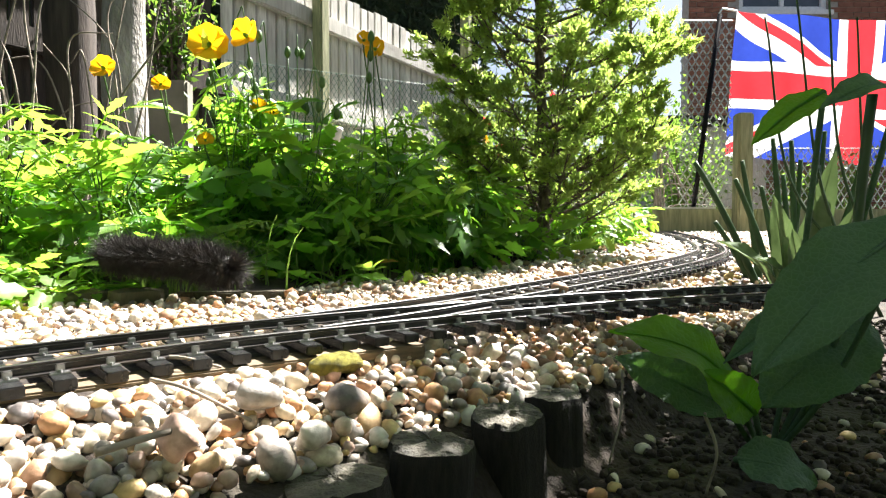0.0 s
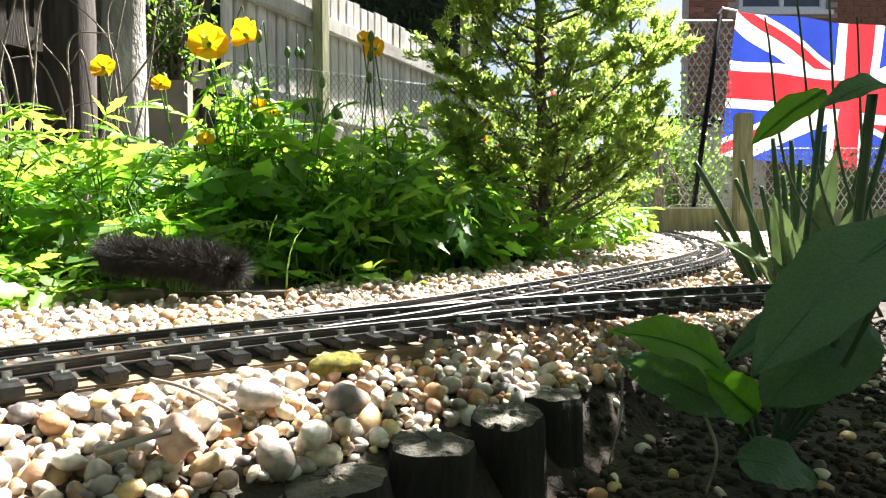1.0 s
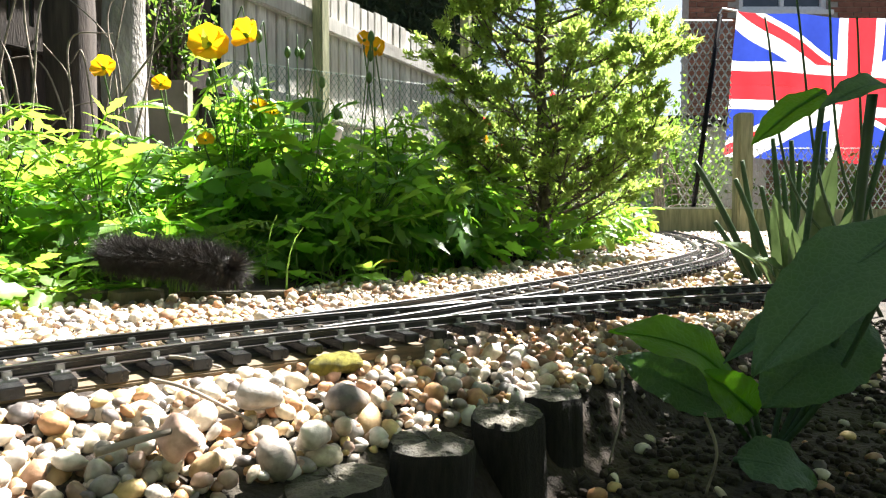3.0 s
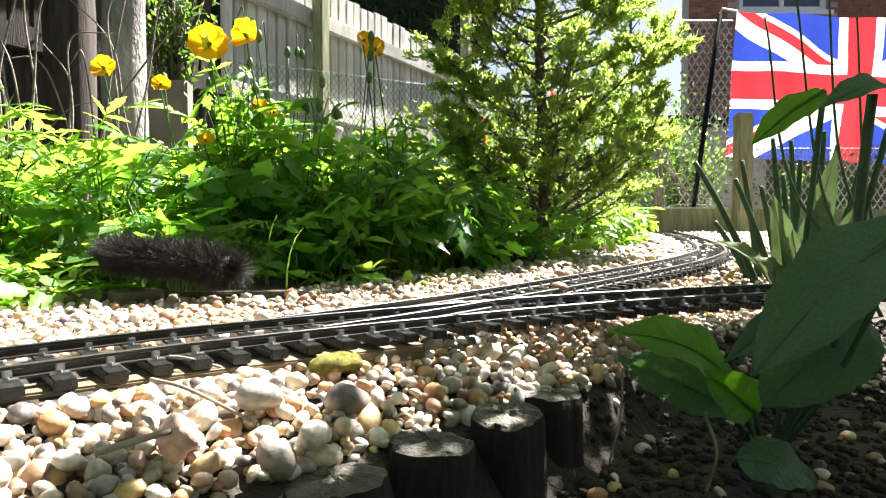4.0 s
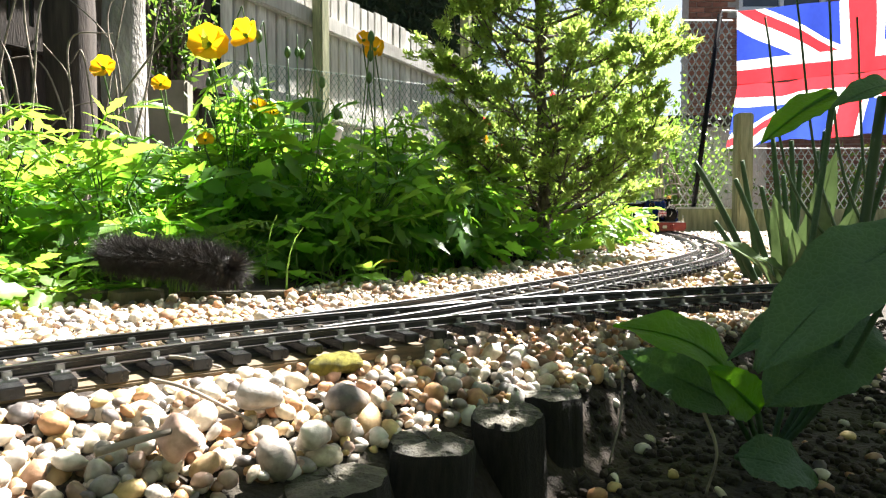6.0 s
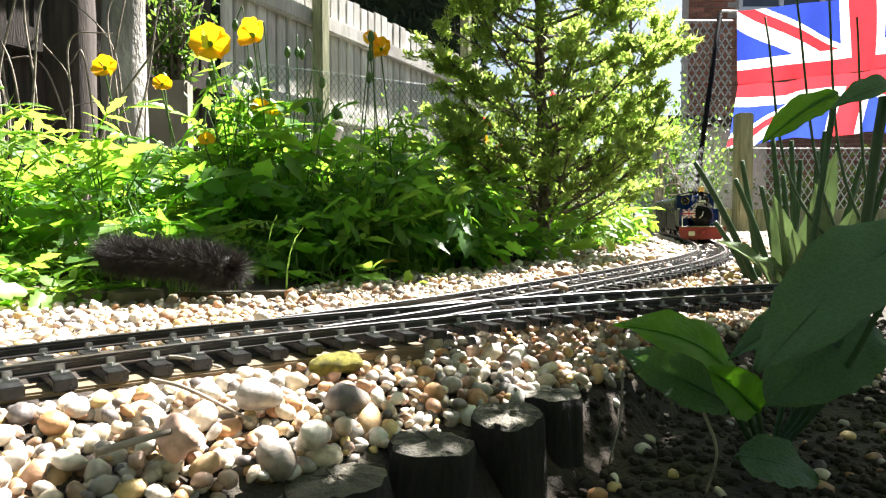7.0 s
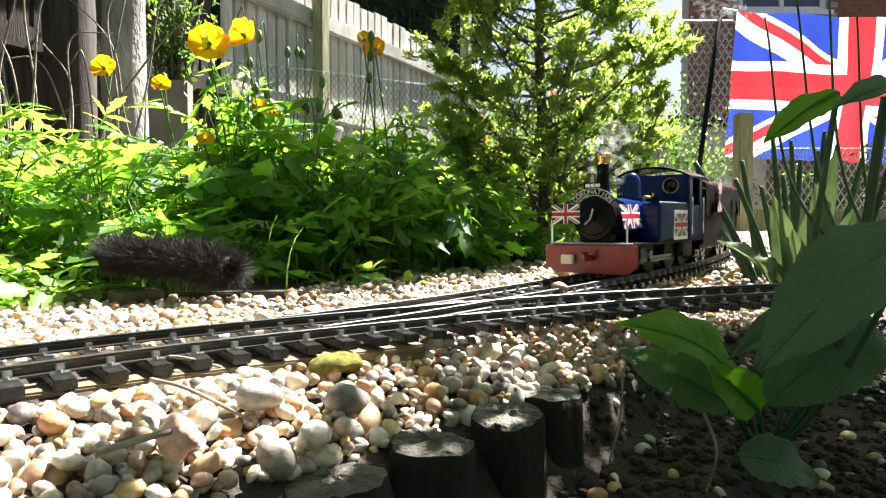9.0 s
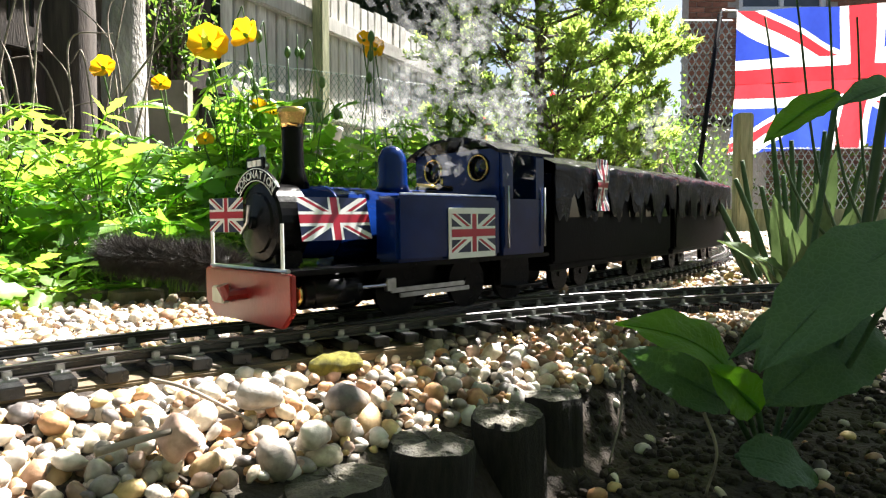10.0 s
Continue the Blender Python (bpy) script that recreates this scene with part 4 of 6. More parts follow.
def make_tall_plant():
    """Dark tall stalks rising out of view; an unseen leafy head is added to shade the soil below."""
    rnd = random.Random(14)
    plant = tagged(new("tall_plant"), "tall dark-stalked shrub beside the track with an unseen leafy head added for shade", "shrub")
    x0, y0 = 0.62, 0.82
    plant.location = (x0, y0, ground_height(x0, y0) - 0.004)
    head = Vector((-0.19, -0.22, 0.64))
    for k in range(9):
        a = k * 2.4
        top = head + rnd.uniform(-0.2, 0.32) * Vector((0.677, 0.736, 0)) + Vector((0, 0, rnd.uniform(-0.04, 0.06)))
        if k < 5:
            top = Vector((-0.20 + 0.04 * k, 0.0, 0.40 + 0.03 * (k % 3)))
        way = spline([(0.03 * math.cos(a), 0.03 * math.sin(a), 0), (top.x * (0.75 if k < 5 else 0.15), top.y * 0.3, top.z * (0.4 if k < 5 else 0.6)), tuple(top)], 8)
        bm = bmesh.new()
        tube(bm, way, [0.0028 - 0.0016 * i / len(way) for i in range(len(way))], 6)
        part("stalk", bm, SWORD, plant, "dark upright stalk", smooth=True)
    # added leaves above the view, spread to cast shade on logs and soil
    for j in range(720):
        u = Vector((rnd.uniform(-1, 1), rnd.uniform(-1, 1), rnd.uniform(-1, 1)))
        p = head + u.x * 0.38 * Vector((0.677, 0.736, 0)) + (u.y * 0.15 - 0.035) * Vector((-0.736, 0.677, 0)) + Vector((0, 0, u.z * 0.07))
        sc = rnd.uniform(1.0, 1.7)
        share("leaf", rnd.choice(LEAVES), plant, Matrix.LocRotScale(p, Euler((rnd.uniform(-0.5, 0.5), rnd.uniform(-0.3, 0.5), rnd.uniform(0, math.tau))), (sc,) * 3))


make_tall_plant()


def make_sword_clump():
    """Furry pale leaves and dark cut leaves in one clump beside the track."""
    plant = tagged(new("furry_leaved_plant"), "clump of pale furry and dark upright leaves beside the shingle", "plant")
    root = Vector((0.475, 0.88, ground_height(0.475, 0.88)))
    plant.location = root

    def put(x0, z0, x1, z1, w, mt, y=0.0, bend=0.1, face=(-0.2, -0.9, 0.4), label=""):
        part("leaf", broad_leaf((x0, y, z0), (x1, y - 0.03, z1), w, face, bend, fold=0.5), mt, plant, label, smooth=True)
    put(-0.01, -0.01, -0.108, 0.074, 0.040, FURRY, -0.02, 0.10, (0.4, -0.5, 0.8), "pale furry arching leaf")
    put(0.005, 0.0, -0.030, 0.135, 0.036, FURRY, -0.01, 0.05, label="pale furry upright leaf")
    put(0.02, 0.0, 0.060, 0.195, 0.036, FURRY, 0.0, 0.06, label="pale furry upright leaf")
    put(0.01, 0.0, -0.015, 0.09, 0.032, FURRY, -0.03, 0.08)
    put(0.03, 0.0, 0.07, 0.12, 0.032, FURRY, -0.03, 0.1)
    put(0.04, 0.0, 0.02, 0.15, 0.034, FURRY, -0.02, 0.07)
    put(-0.005, 0.0, -0.06, 0.05, 0.030, FURRY, -0.03, 0.14, (0.3, -0.5, 0.8))
    put(0.06, 0.0, 0.13, 0.08, 0.036, FURRY, -0.03, 0.14, (-0.3, -0.5, 0.8))
    # dark leaves cut off square
    rnd = random.Random(4)
    for x0, x1, h in ((-0.02, -0.115, 0.185), (0.0, -0.06, 0.16), (0.02, 0.0, 0.22), (0.03, 0.02, 0.215), (0.05, 0.055, 0.20), (0.06, 0.075, 0.23), (0.045, 0.03, 0.17), (0.07, 0.10, 0.15), (-0.005, -0.035, 0.19), (0.01, -0.02, 0.15), (0.035, 0.045, 0.19), (0.055, 0.09, 0.21), (0.07, 0.06, 0.18), (0.08, 0.12, 0.19), (0.02, 0.035, 0.13), (-0.01, -0.07, 0.10), (0.09, 0.14, 0.16)):
        y = rnd.uniform(0.0, 0.05)
        bm = bmesh.new()
        tube(bm, spline([(x0, y, 0), ((x0 + x1) / 2, y, h * 0.55), (x1, y, h)], 5), [0.0062 - 0.00028 * i for i in range(11)], 8)
        bmesh.ops.scale(bm, vec=(1, 0.45, 1), space=Matrix.Translation((0, -y, 0)), verts=bm.verts)
        part("cut_leaf", bm, SWORD, plant, "dark green leaf cut off square", smooth=True)


make_sword_clump()


# ---- black bristle brush lying on the edging ----
def make_brush():
    rng = np.random.default_rng(6)
    brush = tagged(new("bristle_brush"), "black bristly gutter brush lying on the log edging", "brush")
    brush.matrix_basis = pose(-0.257, 0.585, 0.169, 0, 0, -6)
    axis = [np.array(p) for p in spline([(-0.060, 0, 0.006), (-0.02, 0, 0.004), (0.022, 0.0, 0.0), (0.060, 0, -0.007)], 12)]
    bm = bmesh.new()
    tube(bm, axis, [0.007] + [0.0125] * (len(axis) - 2) + [0.007], 12)
    part("core", bm, BRISTLE, brush, smooth=True)
    vs, fs = [], []
    for k in range(52000):
        i = rng.integers(0, len(axis) - 1)
        c = axis[i] + (axis[i + 1] - axis[i]) * rng.random()
        d = rng.normal(size=3) * (0.35, 1, 1)
        if i < 2:
            d[0] -= 0.8
        if i > len(axis) - 4:
            d[0] += 0.9
        d /= np.linalg.norm(d)
        L = rng.uniform(0.0135, 0.0205) * (0.86 if 16 < i < 21 else 1.0) * (1.06 if i > 24 else 1.0)
        sd = np.cross(d, rng.normal(size=3))
        sd /= np.linalg.norm(sd)
        cv = rng.normal(size=3) * 0.0022
        o = len(vs)
        vs += [c + sd * 0.0002, c - sd * 0.0002, c + d * L * 0.6 + cv + sd * 0.00016, c + d * L * 0.6 + cv - sd * 0.00016, c + d * L + cv * 2.4]
        fs += [(o, o + 1, o + 3, o + 2), (o + 2, o + 3, o + 4)]
    ob = new("bristles", pydata("bristles", vs, fs, BRISTLE, smooth=False))
    ob.parent = brush
    tagged(ob, "stiff black bristles", kind="stuff")


make_brush()


# ---- fences, trees and house behind ----
def make_fence(s0, s1, boards, posts, label):
    """Close-boarded fence with posts and rails, running away to one side."""
    p0, p1 = Vector((-1.72, 1.06, 0)), Vector((0.30, 4.56, 0))
    d = (p1 - p0).normalized()
    m = Matrix.Translation(p0 + d * s0) @ Euler((0, 0, math.atan2(d.y, d.x))).to_matrix().to_4x4()
    L = s1 - s0
    rnd = random.Random(9)
    fence = tagged(new("fence"), label, "fence", group="garden fence")
    fence.matrix_basis = m
    bm = bmesh.new()
    box(bm, 0, 0.052, -0.010, 0.006, 0.10, 1.36, bevel=0.003)
    first = part("board", bm, boards, fence)
    k = 1
    while 0.060 * k < L - 0.05:
        share("board", first.data, fence, Matrix.Translation((0.060 * k, rnd.uniform(-0.004, 0.004), rnd.uniform(-0.01, 0.01))))
        k += 1
    for z in (1.14, 0.72, 0.25):
        bm = bmesh.new()
        box(bm, 0, L, -0.050, -0.014, z, z + 0.075, bevel=0.006)
        part("fence_rail", bm, boards, fence, "horizontal fence rail")
    for s in posts:
        bm = bmesh.new()
        box(bm, s - s0 - 0.030, s - s0 + 0.030, -0.112, -0.052, 0.05, 1.62, bevel=0.008)
        part("post", bm, FENCE_POST, fence, "green-tinged square post")


# same fence in two tones: the shade on the left run is in its board colour
make_fence(0.0, 1.66, DARK_WOOD, (0.5,), "close-boarded garden fence behind the trees, shade painted into its dark boards")
# lit run: pale board colour carries part of the grazing sunlight
make_fence(1.67, 4.1, FENCE_WOOD, (2.17, 3.6), "grey close-boarded garden fence with green posts, sunlight painted into its pale boards")


def make_net(name, p0, p1, z0, z1, cell, material, label, r=0.0015, lean=0.0):
    """Diamond wire netting between two plan points."""
    p0, p1 = Vector((*p0, 0)), Vector((*p1, 0))
    d = (p1 - p0).normalized()
    L, H = (p1 - p0).length, z1 - z0
    net = tagged(new(name), label, "wire fence")
    net.matrix_basis = Matrix.Translation((p0.x, p0.y, z0)) @ Euler((0, 0, math.atan2(d.y, d.x))).to_matrix().to_4x4()
    vs, fs = [], []
    slope = 1.6
    step = cell
    for sign in (1, -1):
        k = -int(H / slope / step) - 1
        while k * step < L + H / slope:
            a = k * step
            x0, x1 = a, a + sign * H / slope
            pa, pb = [x0, 0.0], [x1, H]
            t0, t1 = 0.0, 1.0
            for lim, sg in ((0, 1), (L, -1)):
                f0, f1 = sg * (x0 - lim), sg * (x1 - lim)
                if f0 < 0 and f1 < 0:
                    t1 = -1
                elif f0 < 0:
                    t0 = max(t0, f0 / (f0 - f1))
                elif f1 < 0:
                    t1 = min(t1, f0 / (f0 - f1))
            k += 1
            if t1 - t0 < 0.02:
                continue
            q = [(x0 + (x1 - x0) * t, H * t) for t in (t0, t1)]
            o = len(vs)
            for x, z in q:
                vs += [(x - r, -r, z), (x + r, -r, z), (x, r, z)]
            fs += [(o, o + 1, o + 4, o + 3), (o + 1, o + 2, o + 5, o + 4), (o + 2, o, o + 3, o + 5)]
    ob = new("netting", pydata("netting", vs, fs, material, smooth=False))
    ob.parent = net
    tagged(ob, kind="stuff")
    for z in (0, H):
        bm = bmesh.new()
        tube(bm, [(0, 0, z), (L, 0, z)], r * 0.8, 6)
        part("line_wire", bm, material, net)
    return net


make_net("wire_fence", (-0.85, 2.45), (0.25, 3.05), 0.1, 0.86, 0.022, GREEN_WIRE, "low green plastic-coated wire netting fence", r=0.0011)
make_net("wire_fence", (1.03, 2.72), (1.25, 2.72), 0.26, 1.10, 0.032, WIRE, "tall grey diamond wire netting before the brick wall", r=0.0034)
make_net("wire_fence", (1.255, 2.72), (2.3, 2.72), 0.26, 0.55, 0.032, WIRE, "low grey diamond wire netting above the board edging", r=0.0022)


def net_post(x0, z0, x1, z1, w, material, label, y, name="post"):
    bm = bmesh.new()
    tube(bm, [(x0, y, z0), (x1, y, z1)], w, 8)
    tagged(obj(name, bm, material), label, "post")


net_post(1.075, 0.20, 1.19, 1.12, 0.011, BLACK_PAINT, "thin black leaning fence post carrying the netting", 2.70, "fence_post")


def square_post():
    bm = bmesh.new()
    box(bm, 1.185, 1.245, 2.50, 2.56, 0.1, 0.665, bevel=0.006)
    tagged(obj("wooden_post", bm, FENCE_POST, smooth=False), "short square weathered wooden post", "post")
    for i, (x0, x1) in enumerate(((0.80, 1.30), (1.31, 1.95), (1.96, 2.6))):
        bm = bmesh.new()
        box(bm, x0, x1, 2.60, 2.635, 0.13, 0.283, bevel=0.004)
        tagged(obj("edging_board", bm, FENCE_POST, smooth=False), "dark timber board edging the path below the netting", "board", group="edging boards")
    bm = bmesh.new()
    box(bm, 0.93, 1.16, 2.64, 2.76, 0.27, 0.292, bevel=0.004)
    tagged(obj("coping_slab", bm, STONE_PALE, smooth=False), "pale flat slab lying on the board edging", "slab")


square_post()


def make_house():
    """Brick wall of the neighbouring house with white-framed windows."""
    house = tagged(new("house"), "red brick house wall with a white-framed window", "house")
    house.location = (3.52, 9.0, 0.0)
    bm = bmesh.new()
    # wall round the window opening
    for x0, x1, z0, z1 in ((0, 0.72, 0, 7.0), (0.72, 2.0, 0, 3.32), (0.72, 2.0, 4.5, 7.0), (2.0, 7.0, 0, 7.0)):
        box(bm, x0, x1, 0.012, 0.26, z0, z1)
    box(bm, 0.0, 0.26, 0.0, 6.0, 0, 7.0, m=Matrix.Translation((0.02, 0.27, 0)) @ Euler((0, 0, -0.5)).to_matrix().to_4x4())
    part("wall", bm, MORTAR, house, "brick wall with pale mortar joints")
    bm = bmesh.new()
    box(bm, 0.73, 1.99, 0.10, 0.12, 3.33, 4.49)
    window = part("window_pane", bm, WINDOW_GLASS, house, "dark glass")
    bm = bmesh.new()
    for x0, x1, z0, z1 in ((0.72, 2.0, 3.32, 3.40), (0.72, 2.0, 4.42, 4.5), (0.72, 0.80, 3.40, 4.42), (1.92, 2.0, 3.40, 4.42), (1.33, 1.39, 3.40, 4.42)):
        box(bm, x0, x1, 0.06, 0.14, z0, z1, bevel=0.006)
    part("window_frame", bm, WHITE, house, "white window frame")
    bm = bmesh.new()
    box(bm, 0.68, 2.04, -0.06, 0.05, 3.25, 3.318, bevel=0.006)
    part("window_sill", bm, WHITE, house)
    bm = bmesh.new()
    box(bm, 0, 0.215, 0, 0.012, 0, 0.065, bevel=0.002)
    first = part("brick", bm, BRICK, house)
    first.location = (0.0, 0, 2.25)
    vs, fs, count = [], [], 0
    for c in range(92):
        z = c * 0.075
        x = -0.1125 * (c % 2)
        while x < 6.9:
            x0, x1 = max(0, x), min(7.0, x + 0.215)
            if x1 - x0 > 0.05 and not (x1 > 0.70 and x0 < 2.02 and 3.24 < z + 0.06 and z < 4.5):
                if x < 1.0 and 1.3 < z < 3.9 and x1 - x0 > 0.2 and count < 240:
                    share("brick", first.data, house, Matrix.Translation((x0, 0, z)))
                    count += 1
                else:
                    o = len(vs)
                    vs += [(a, b, g) for a in (x0, x1) for b in (0, 0.012) for g in (z, z + 0.065)]
                    fs += [tuple(o + q for q in f) for f in ((0, 1, 3, 2), (4, 6, 7, 5), (0, 4, 5, 1), (2, 3, 7, 6), (0, 2, 6, 4), (1, 5, 7, 3))]
            x += 0.225
    ob = new("brickwork", pydata("brickwork", vs, fs, BRICK, smooth=False))
    ob.parent = house
    tagged(ob, "courses of red brick", kind="stuff")


make_house()


def make_trunk(x, y, r, h, label, material, seed, lean=(0, 0)):
    rnd = random.Random(seed)
    bm = bmesh.new()
    n = 14
    pts = [(lean[0] * i / n + rnd.uniform(-0.01, 0.01), lean[1] * i / n, h * i / n) for i in range(n + 1)]
    tube(bm, pts, [r * (1.15 - 0.3 * i / n + rnd.uniform(-0.05, 0.05)) for i in range(n + 1)], 16)
    for v in bm.verts:
        v.co += Vector((1, 1, 0)) * 0.12 * r * noise.noise(v.co * 7)
    tree = tagged(new("tree"), label, "tree")
    tree.location = (x, y, 0.1)
    part("trunk", bm, material, tree, smooth=True)
    bm = bmesh.new()
    ends = []
    for k in range(9):
        a = k * 2.4
        b = Vector(pts[-1]) - Vector((0, 0, 0.2 * (k % 3)))
        e = b + Vector((math.cos(a) * 0.9, math.sin(a) * 0.7 + 0.3, 0.5 + 0.25 * (k % 4)))
        tube(bm, spline([tuple(b), tuple((b + e) / 2 + Vector((0, 0, 0.1))), tuple(e)], 4), [r * 0.3 * (1 - 0.8 * i / 8) for i in range(9)], 6)
        ends.append((b, e))
    part("limb", bm, material, tree, smooth=True)
    rng = np.random.default_rng(seed)
    vs, fs = [], []
    for k in range(2600):
        b, e = ends[rng.integers(len(ends))]
        c = np.array(b.lerp(e, rng.uniform(0.3, 1.1))) + rng.normal(0, 0.16, 3)
        d, s = rng.normal(size=3), rng.normal(size=3)
        d, s = d / np.linalg.norm(d) * 0.04, s / np.linalg.norm(s) * 0.022
        o = len(vs)
        vs += [c - d, c + s, c + d, c - s]
        fs.append((o, o + 1, o + 2, o + 3))
    ob = new("crown", pydata("crown", vs, fs, FAR_LEAF, smooth=False))
    ob.parent = tree
    tagged(ob, kind="stuff")


make_trunk(-0.865, 1.7, 0.050, 2.4, "pale grey tree trunk standing before the fence", PALE_BARK, 4, (0.03, 0))
# the trunk's shade is put into its near-black colour
make_trunk(-1.06, 1.78, 0.060, 2.4, "tree trunk behind dry twigs, shade painted into its dark colour", DARK_WOOD, 5, (-0.02, 0))


def make_bush(name, x, y, z, rx, ry, rz, n, size, material, label, seed, category="bush", flowers=None):
    """A loose shrub: stems and many small leaves with gaps."""
    rng = np.random.default_rng(seed)
    bush = tagged(new(name), label, category)
    bush.location = (x, y, z)
    bm = bmesh.new()
    tips = []
    for k in range(22):
        d = rng.normal(size=3) * (rx, ry, rz * 0.6) * 0.55
        d[2] = abs(d[2]) + rz * 0.5
        tube(bm, [(d[0] * 0.1, d[1] * 0.1, -rz * 0.2), tuple(d * 0.5 + (0, 0, 0.03)), tuple(d)], [0.006, 0.004, 0.002], 5)
        tips.append(d)
    part("stem", bm, BARK, bush, smooth=True)
    vs, fs = [], []
    for k in range(n):
        c = tips[rng.integers(len(tips))] * rng.uniform(0.25, 1.15) + rng.normal(0, 0.13, 3) * (rx, ry, rz)
        d, s = rng.normal(size=3), rng.normal(size=3)
        d, s = d / np.linalg.norm(d) * size, s / np.linalg.norm(s) * size * 0.5
        o = len(vs)
        vs += [c - d, c + s, c + d, c - s]
        fs.append((o, o + 1, o + 2, o + 3))
    ob = new("leaves", pydata("leaves", vs, fs, material, smooth=False))
    ob.parent = bush
    tagged(ob, kind="stuff")
    return bush


# shrubs against the fences and the dark hedge beyond them
for k, (x, y, z, rx, ry, rz, n, size, mt, label) in enumerate((
        (-0.92, 2.15, 0.62, 0.14, 0.10, 0.55, 700, 0.018, FAR_LEAF, "leafy climbing shrub against the fence"),
        (-0.10, 3.00, 0.15, 0.35, 0.2, 0.5, 1800, 0.018, FAR_LEAF, "low green shrub behind the wire netting"),
        (0.35, 2.95, 0.15, 0.5, 0.25, 0.65, 2400, 0.020, FAR_LEAF, "sunlit green shrub behind the conifer"),
        (1.75, 4.6, 0.2, 0.4, 0.4, 0.75, 2500, 0.024, FAR_LEAF, "light green shrub beyond the netting"),
        (1.0, 4.2, 0.2, 0.5, 0.4, 0.6, 2500, 0.022, FAR_LEAF, "sunlit shrub beyond the path"),
        (2.0, 3.3, 0.2, 0.5, 0.2, 0.35, 1500, 0.018, FAR_LEAF, "low plants below the flag"))):
    make_bush("shrub", x, y, z, rx, ry, rz, n, size, mt, label, 40 + k)


def make_hedge():
    """Tall dark evergreen hedge behind the fence."""
    rng = np.random.default_rng(77)
    hedge = tagged(new("hedge"), "tall dark evergreen hedge behind the fence", "hedge")
    bm = bmesh.new()
    m = Matrix.Translation((-2.6, 2.6, 0)) @ Euler((0, 0, math.atan2(2.5, 2.95))).to_matrix().to_4x4()
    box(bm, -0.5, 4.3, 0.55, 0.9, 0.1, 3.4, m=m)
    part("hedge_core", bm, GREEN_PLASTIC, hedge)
    vs, fs = [], []
    for k in range(14000):
        c = np.array(m @ Vector((rng.uniform(-0.6, 4.35), 0.5 + rng.normal(0, 0.06), rng.uniform(0.9, 3.5))))
        d, s = rng.normal(size=3), rng.normal(size=3)
        d, s = d / np.linalg.norm(d) * 0.05, s / np.linalg.norm(s) * 0.02
        o = len(vs)
        vs += [c - d, c + s, c + d, c - s]
        fs.append((o, o + 1, o + 2, o + 3))
    ob = new("leaves", pydata("leaves", vs, fs, GREEN_PLASTIC, smooth=False))
    ob.parent = hedge
    tagged(ob, kind="stuff")


make_hedge()


def make_small_tree():
    """Thin tree against the bright sky beyond the conifer."""
    rng = np.random.default_rng(31)
    tree = tagged(new("tree"), "thin young tree against the bright sky", "tree")
    tree.location = (1.48, 5.0, 0.15)
    bm = bmesh.new()
    tube(bm, spline([(0, 0, 0), (0.02, 0, 1.0), (0.0, 0, 2.6)], 6), [0.02 - 0.001 * i for i in range(13)], 7)
    part("trunk", bm, BARK, tree, smooth=True)
    vs, fs = [], []
    bm = bmesh.new()
    for k in range(26):
        z = 1.0 + 0.06 * k
        a = k * 2.4
        e = np.array([0.3 * math.cos(a), 0.25 * math.sin(a), z + 0.2])
        tube(bm, [(0, 0, z), tuple(e)], [0.006, 0.002], 5)
        for _ in range(26):
            c = np.array([0, 0, z]) + (e - (0, 0, z)) * rng.uniform(0.3, 1.1) + rng.normal(0, 0.03, 3)
            d, s = rng.normal(size=3), rng.normal(size=3)
            d, s = d / np.linalg.norm(d) * 0.03, s / np.linalg.norm(s) * 0.014
            o = len(vs)
            vs += [c - d, c + s, c + d, c - s]
            fs.append((o, o + 1, o + 2, o + 3))
    part("limb", bm, BARK, tree, smooth=True)
    ob = new("crown", pydata("crown", vs, fs, FAR_LEAF, smooth=False))
    ob.parent = tree
    tagged(ob, kind="stuff")


make_small_tree()


def make_twigs():
    """Dry bare twigs arching over the left of the bed."""
    rnd = random.Random(12)
    for k in range(26):
        x, y = rnd.uniform(-1.15, -0.72), rnd.uniform(1.25, 1.6)
        z0 = ground_height(x, y)
        h = rnd.uniform(0.35, 0.85)
        bend = rnd.uniform(-0.25, 0.3)
        pts = [(x, y, z0), (x + bend * 0.3 + rnd.uniform(-0.03, 0.03), y, z0 + h * 0.45), (x + bend * 0.6 + rnd.uniform(-0.04, 0.04), y, z0 + h * 0.8), (x + bend * 1.1, y, z0 + h * rnd.uniform(0.75, 1.1))]
        bm = bmesh.new()
        w = spline(pts, 6)
        tube(bm, w, [0.0035 - 0.0024 * i / len(w) for i in range(len(w))], 6)
        tagged(obj("twig", bm, TWIG), "bare dry arching twig beside the bed", "twig", group="dry twigs")


make_twigs()


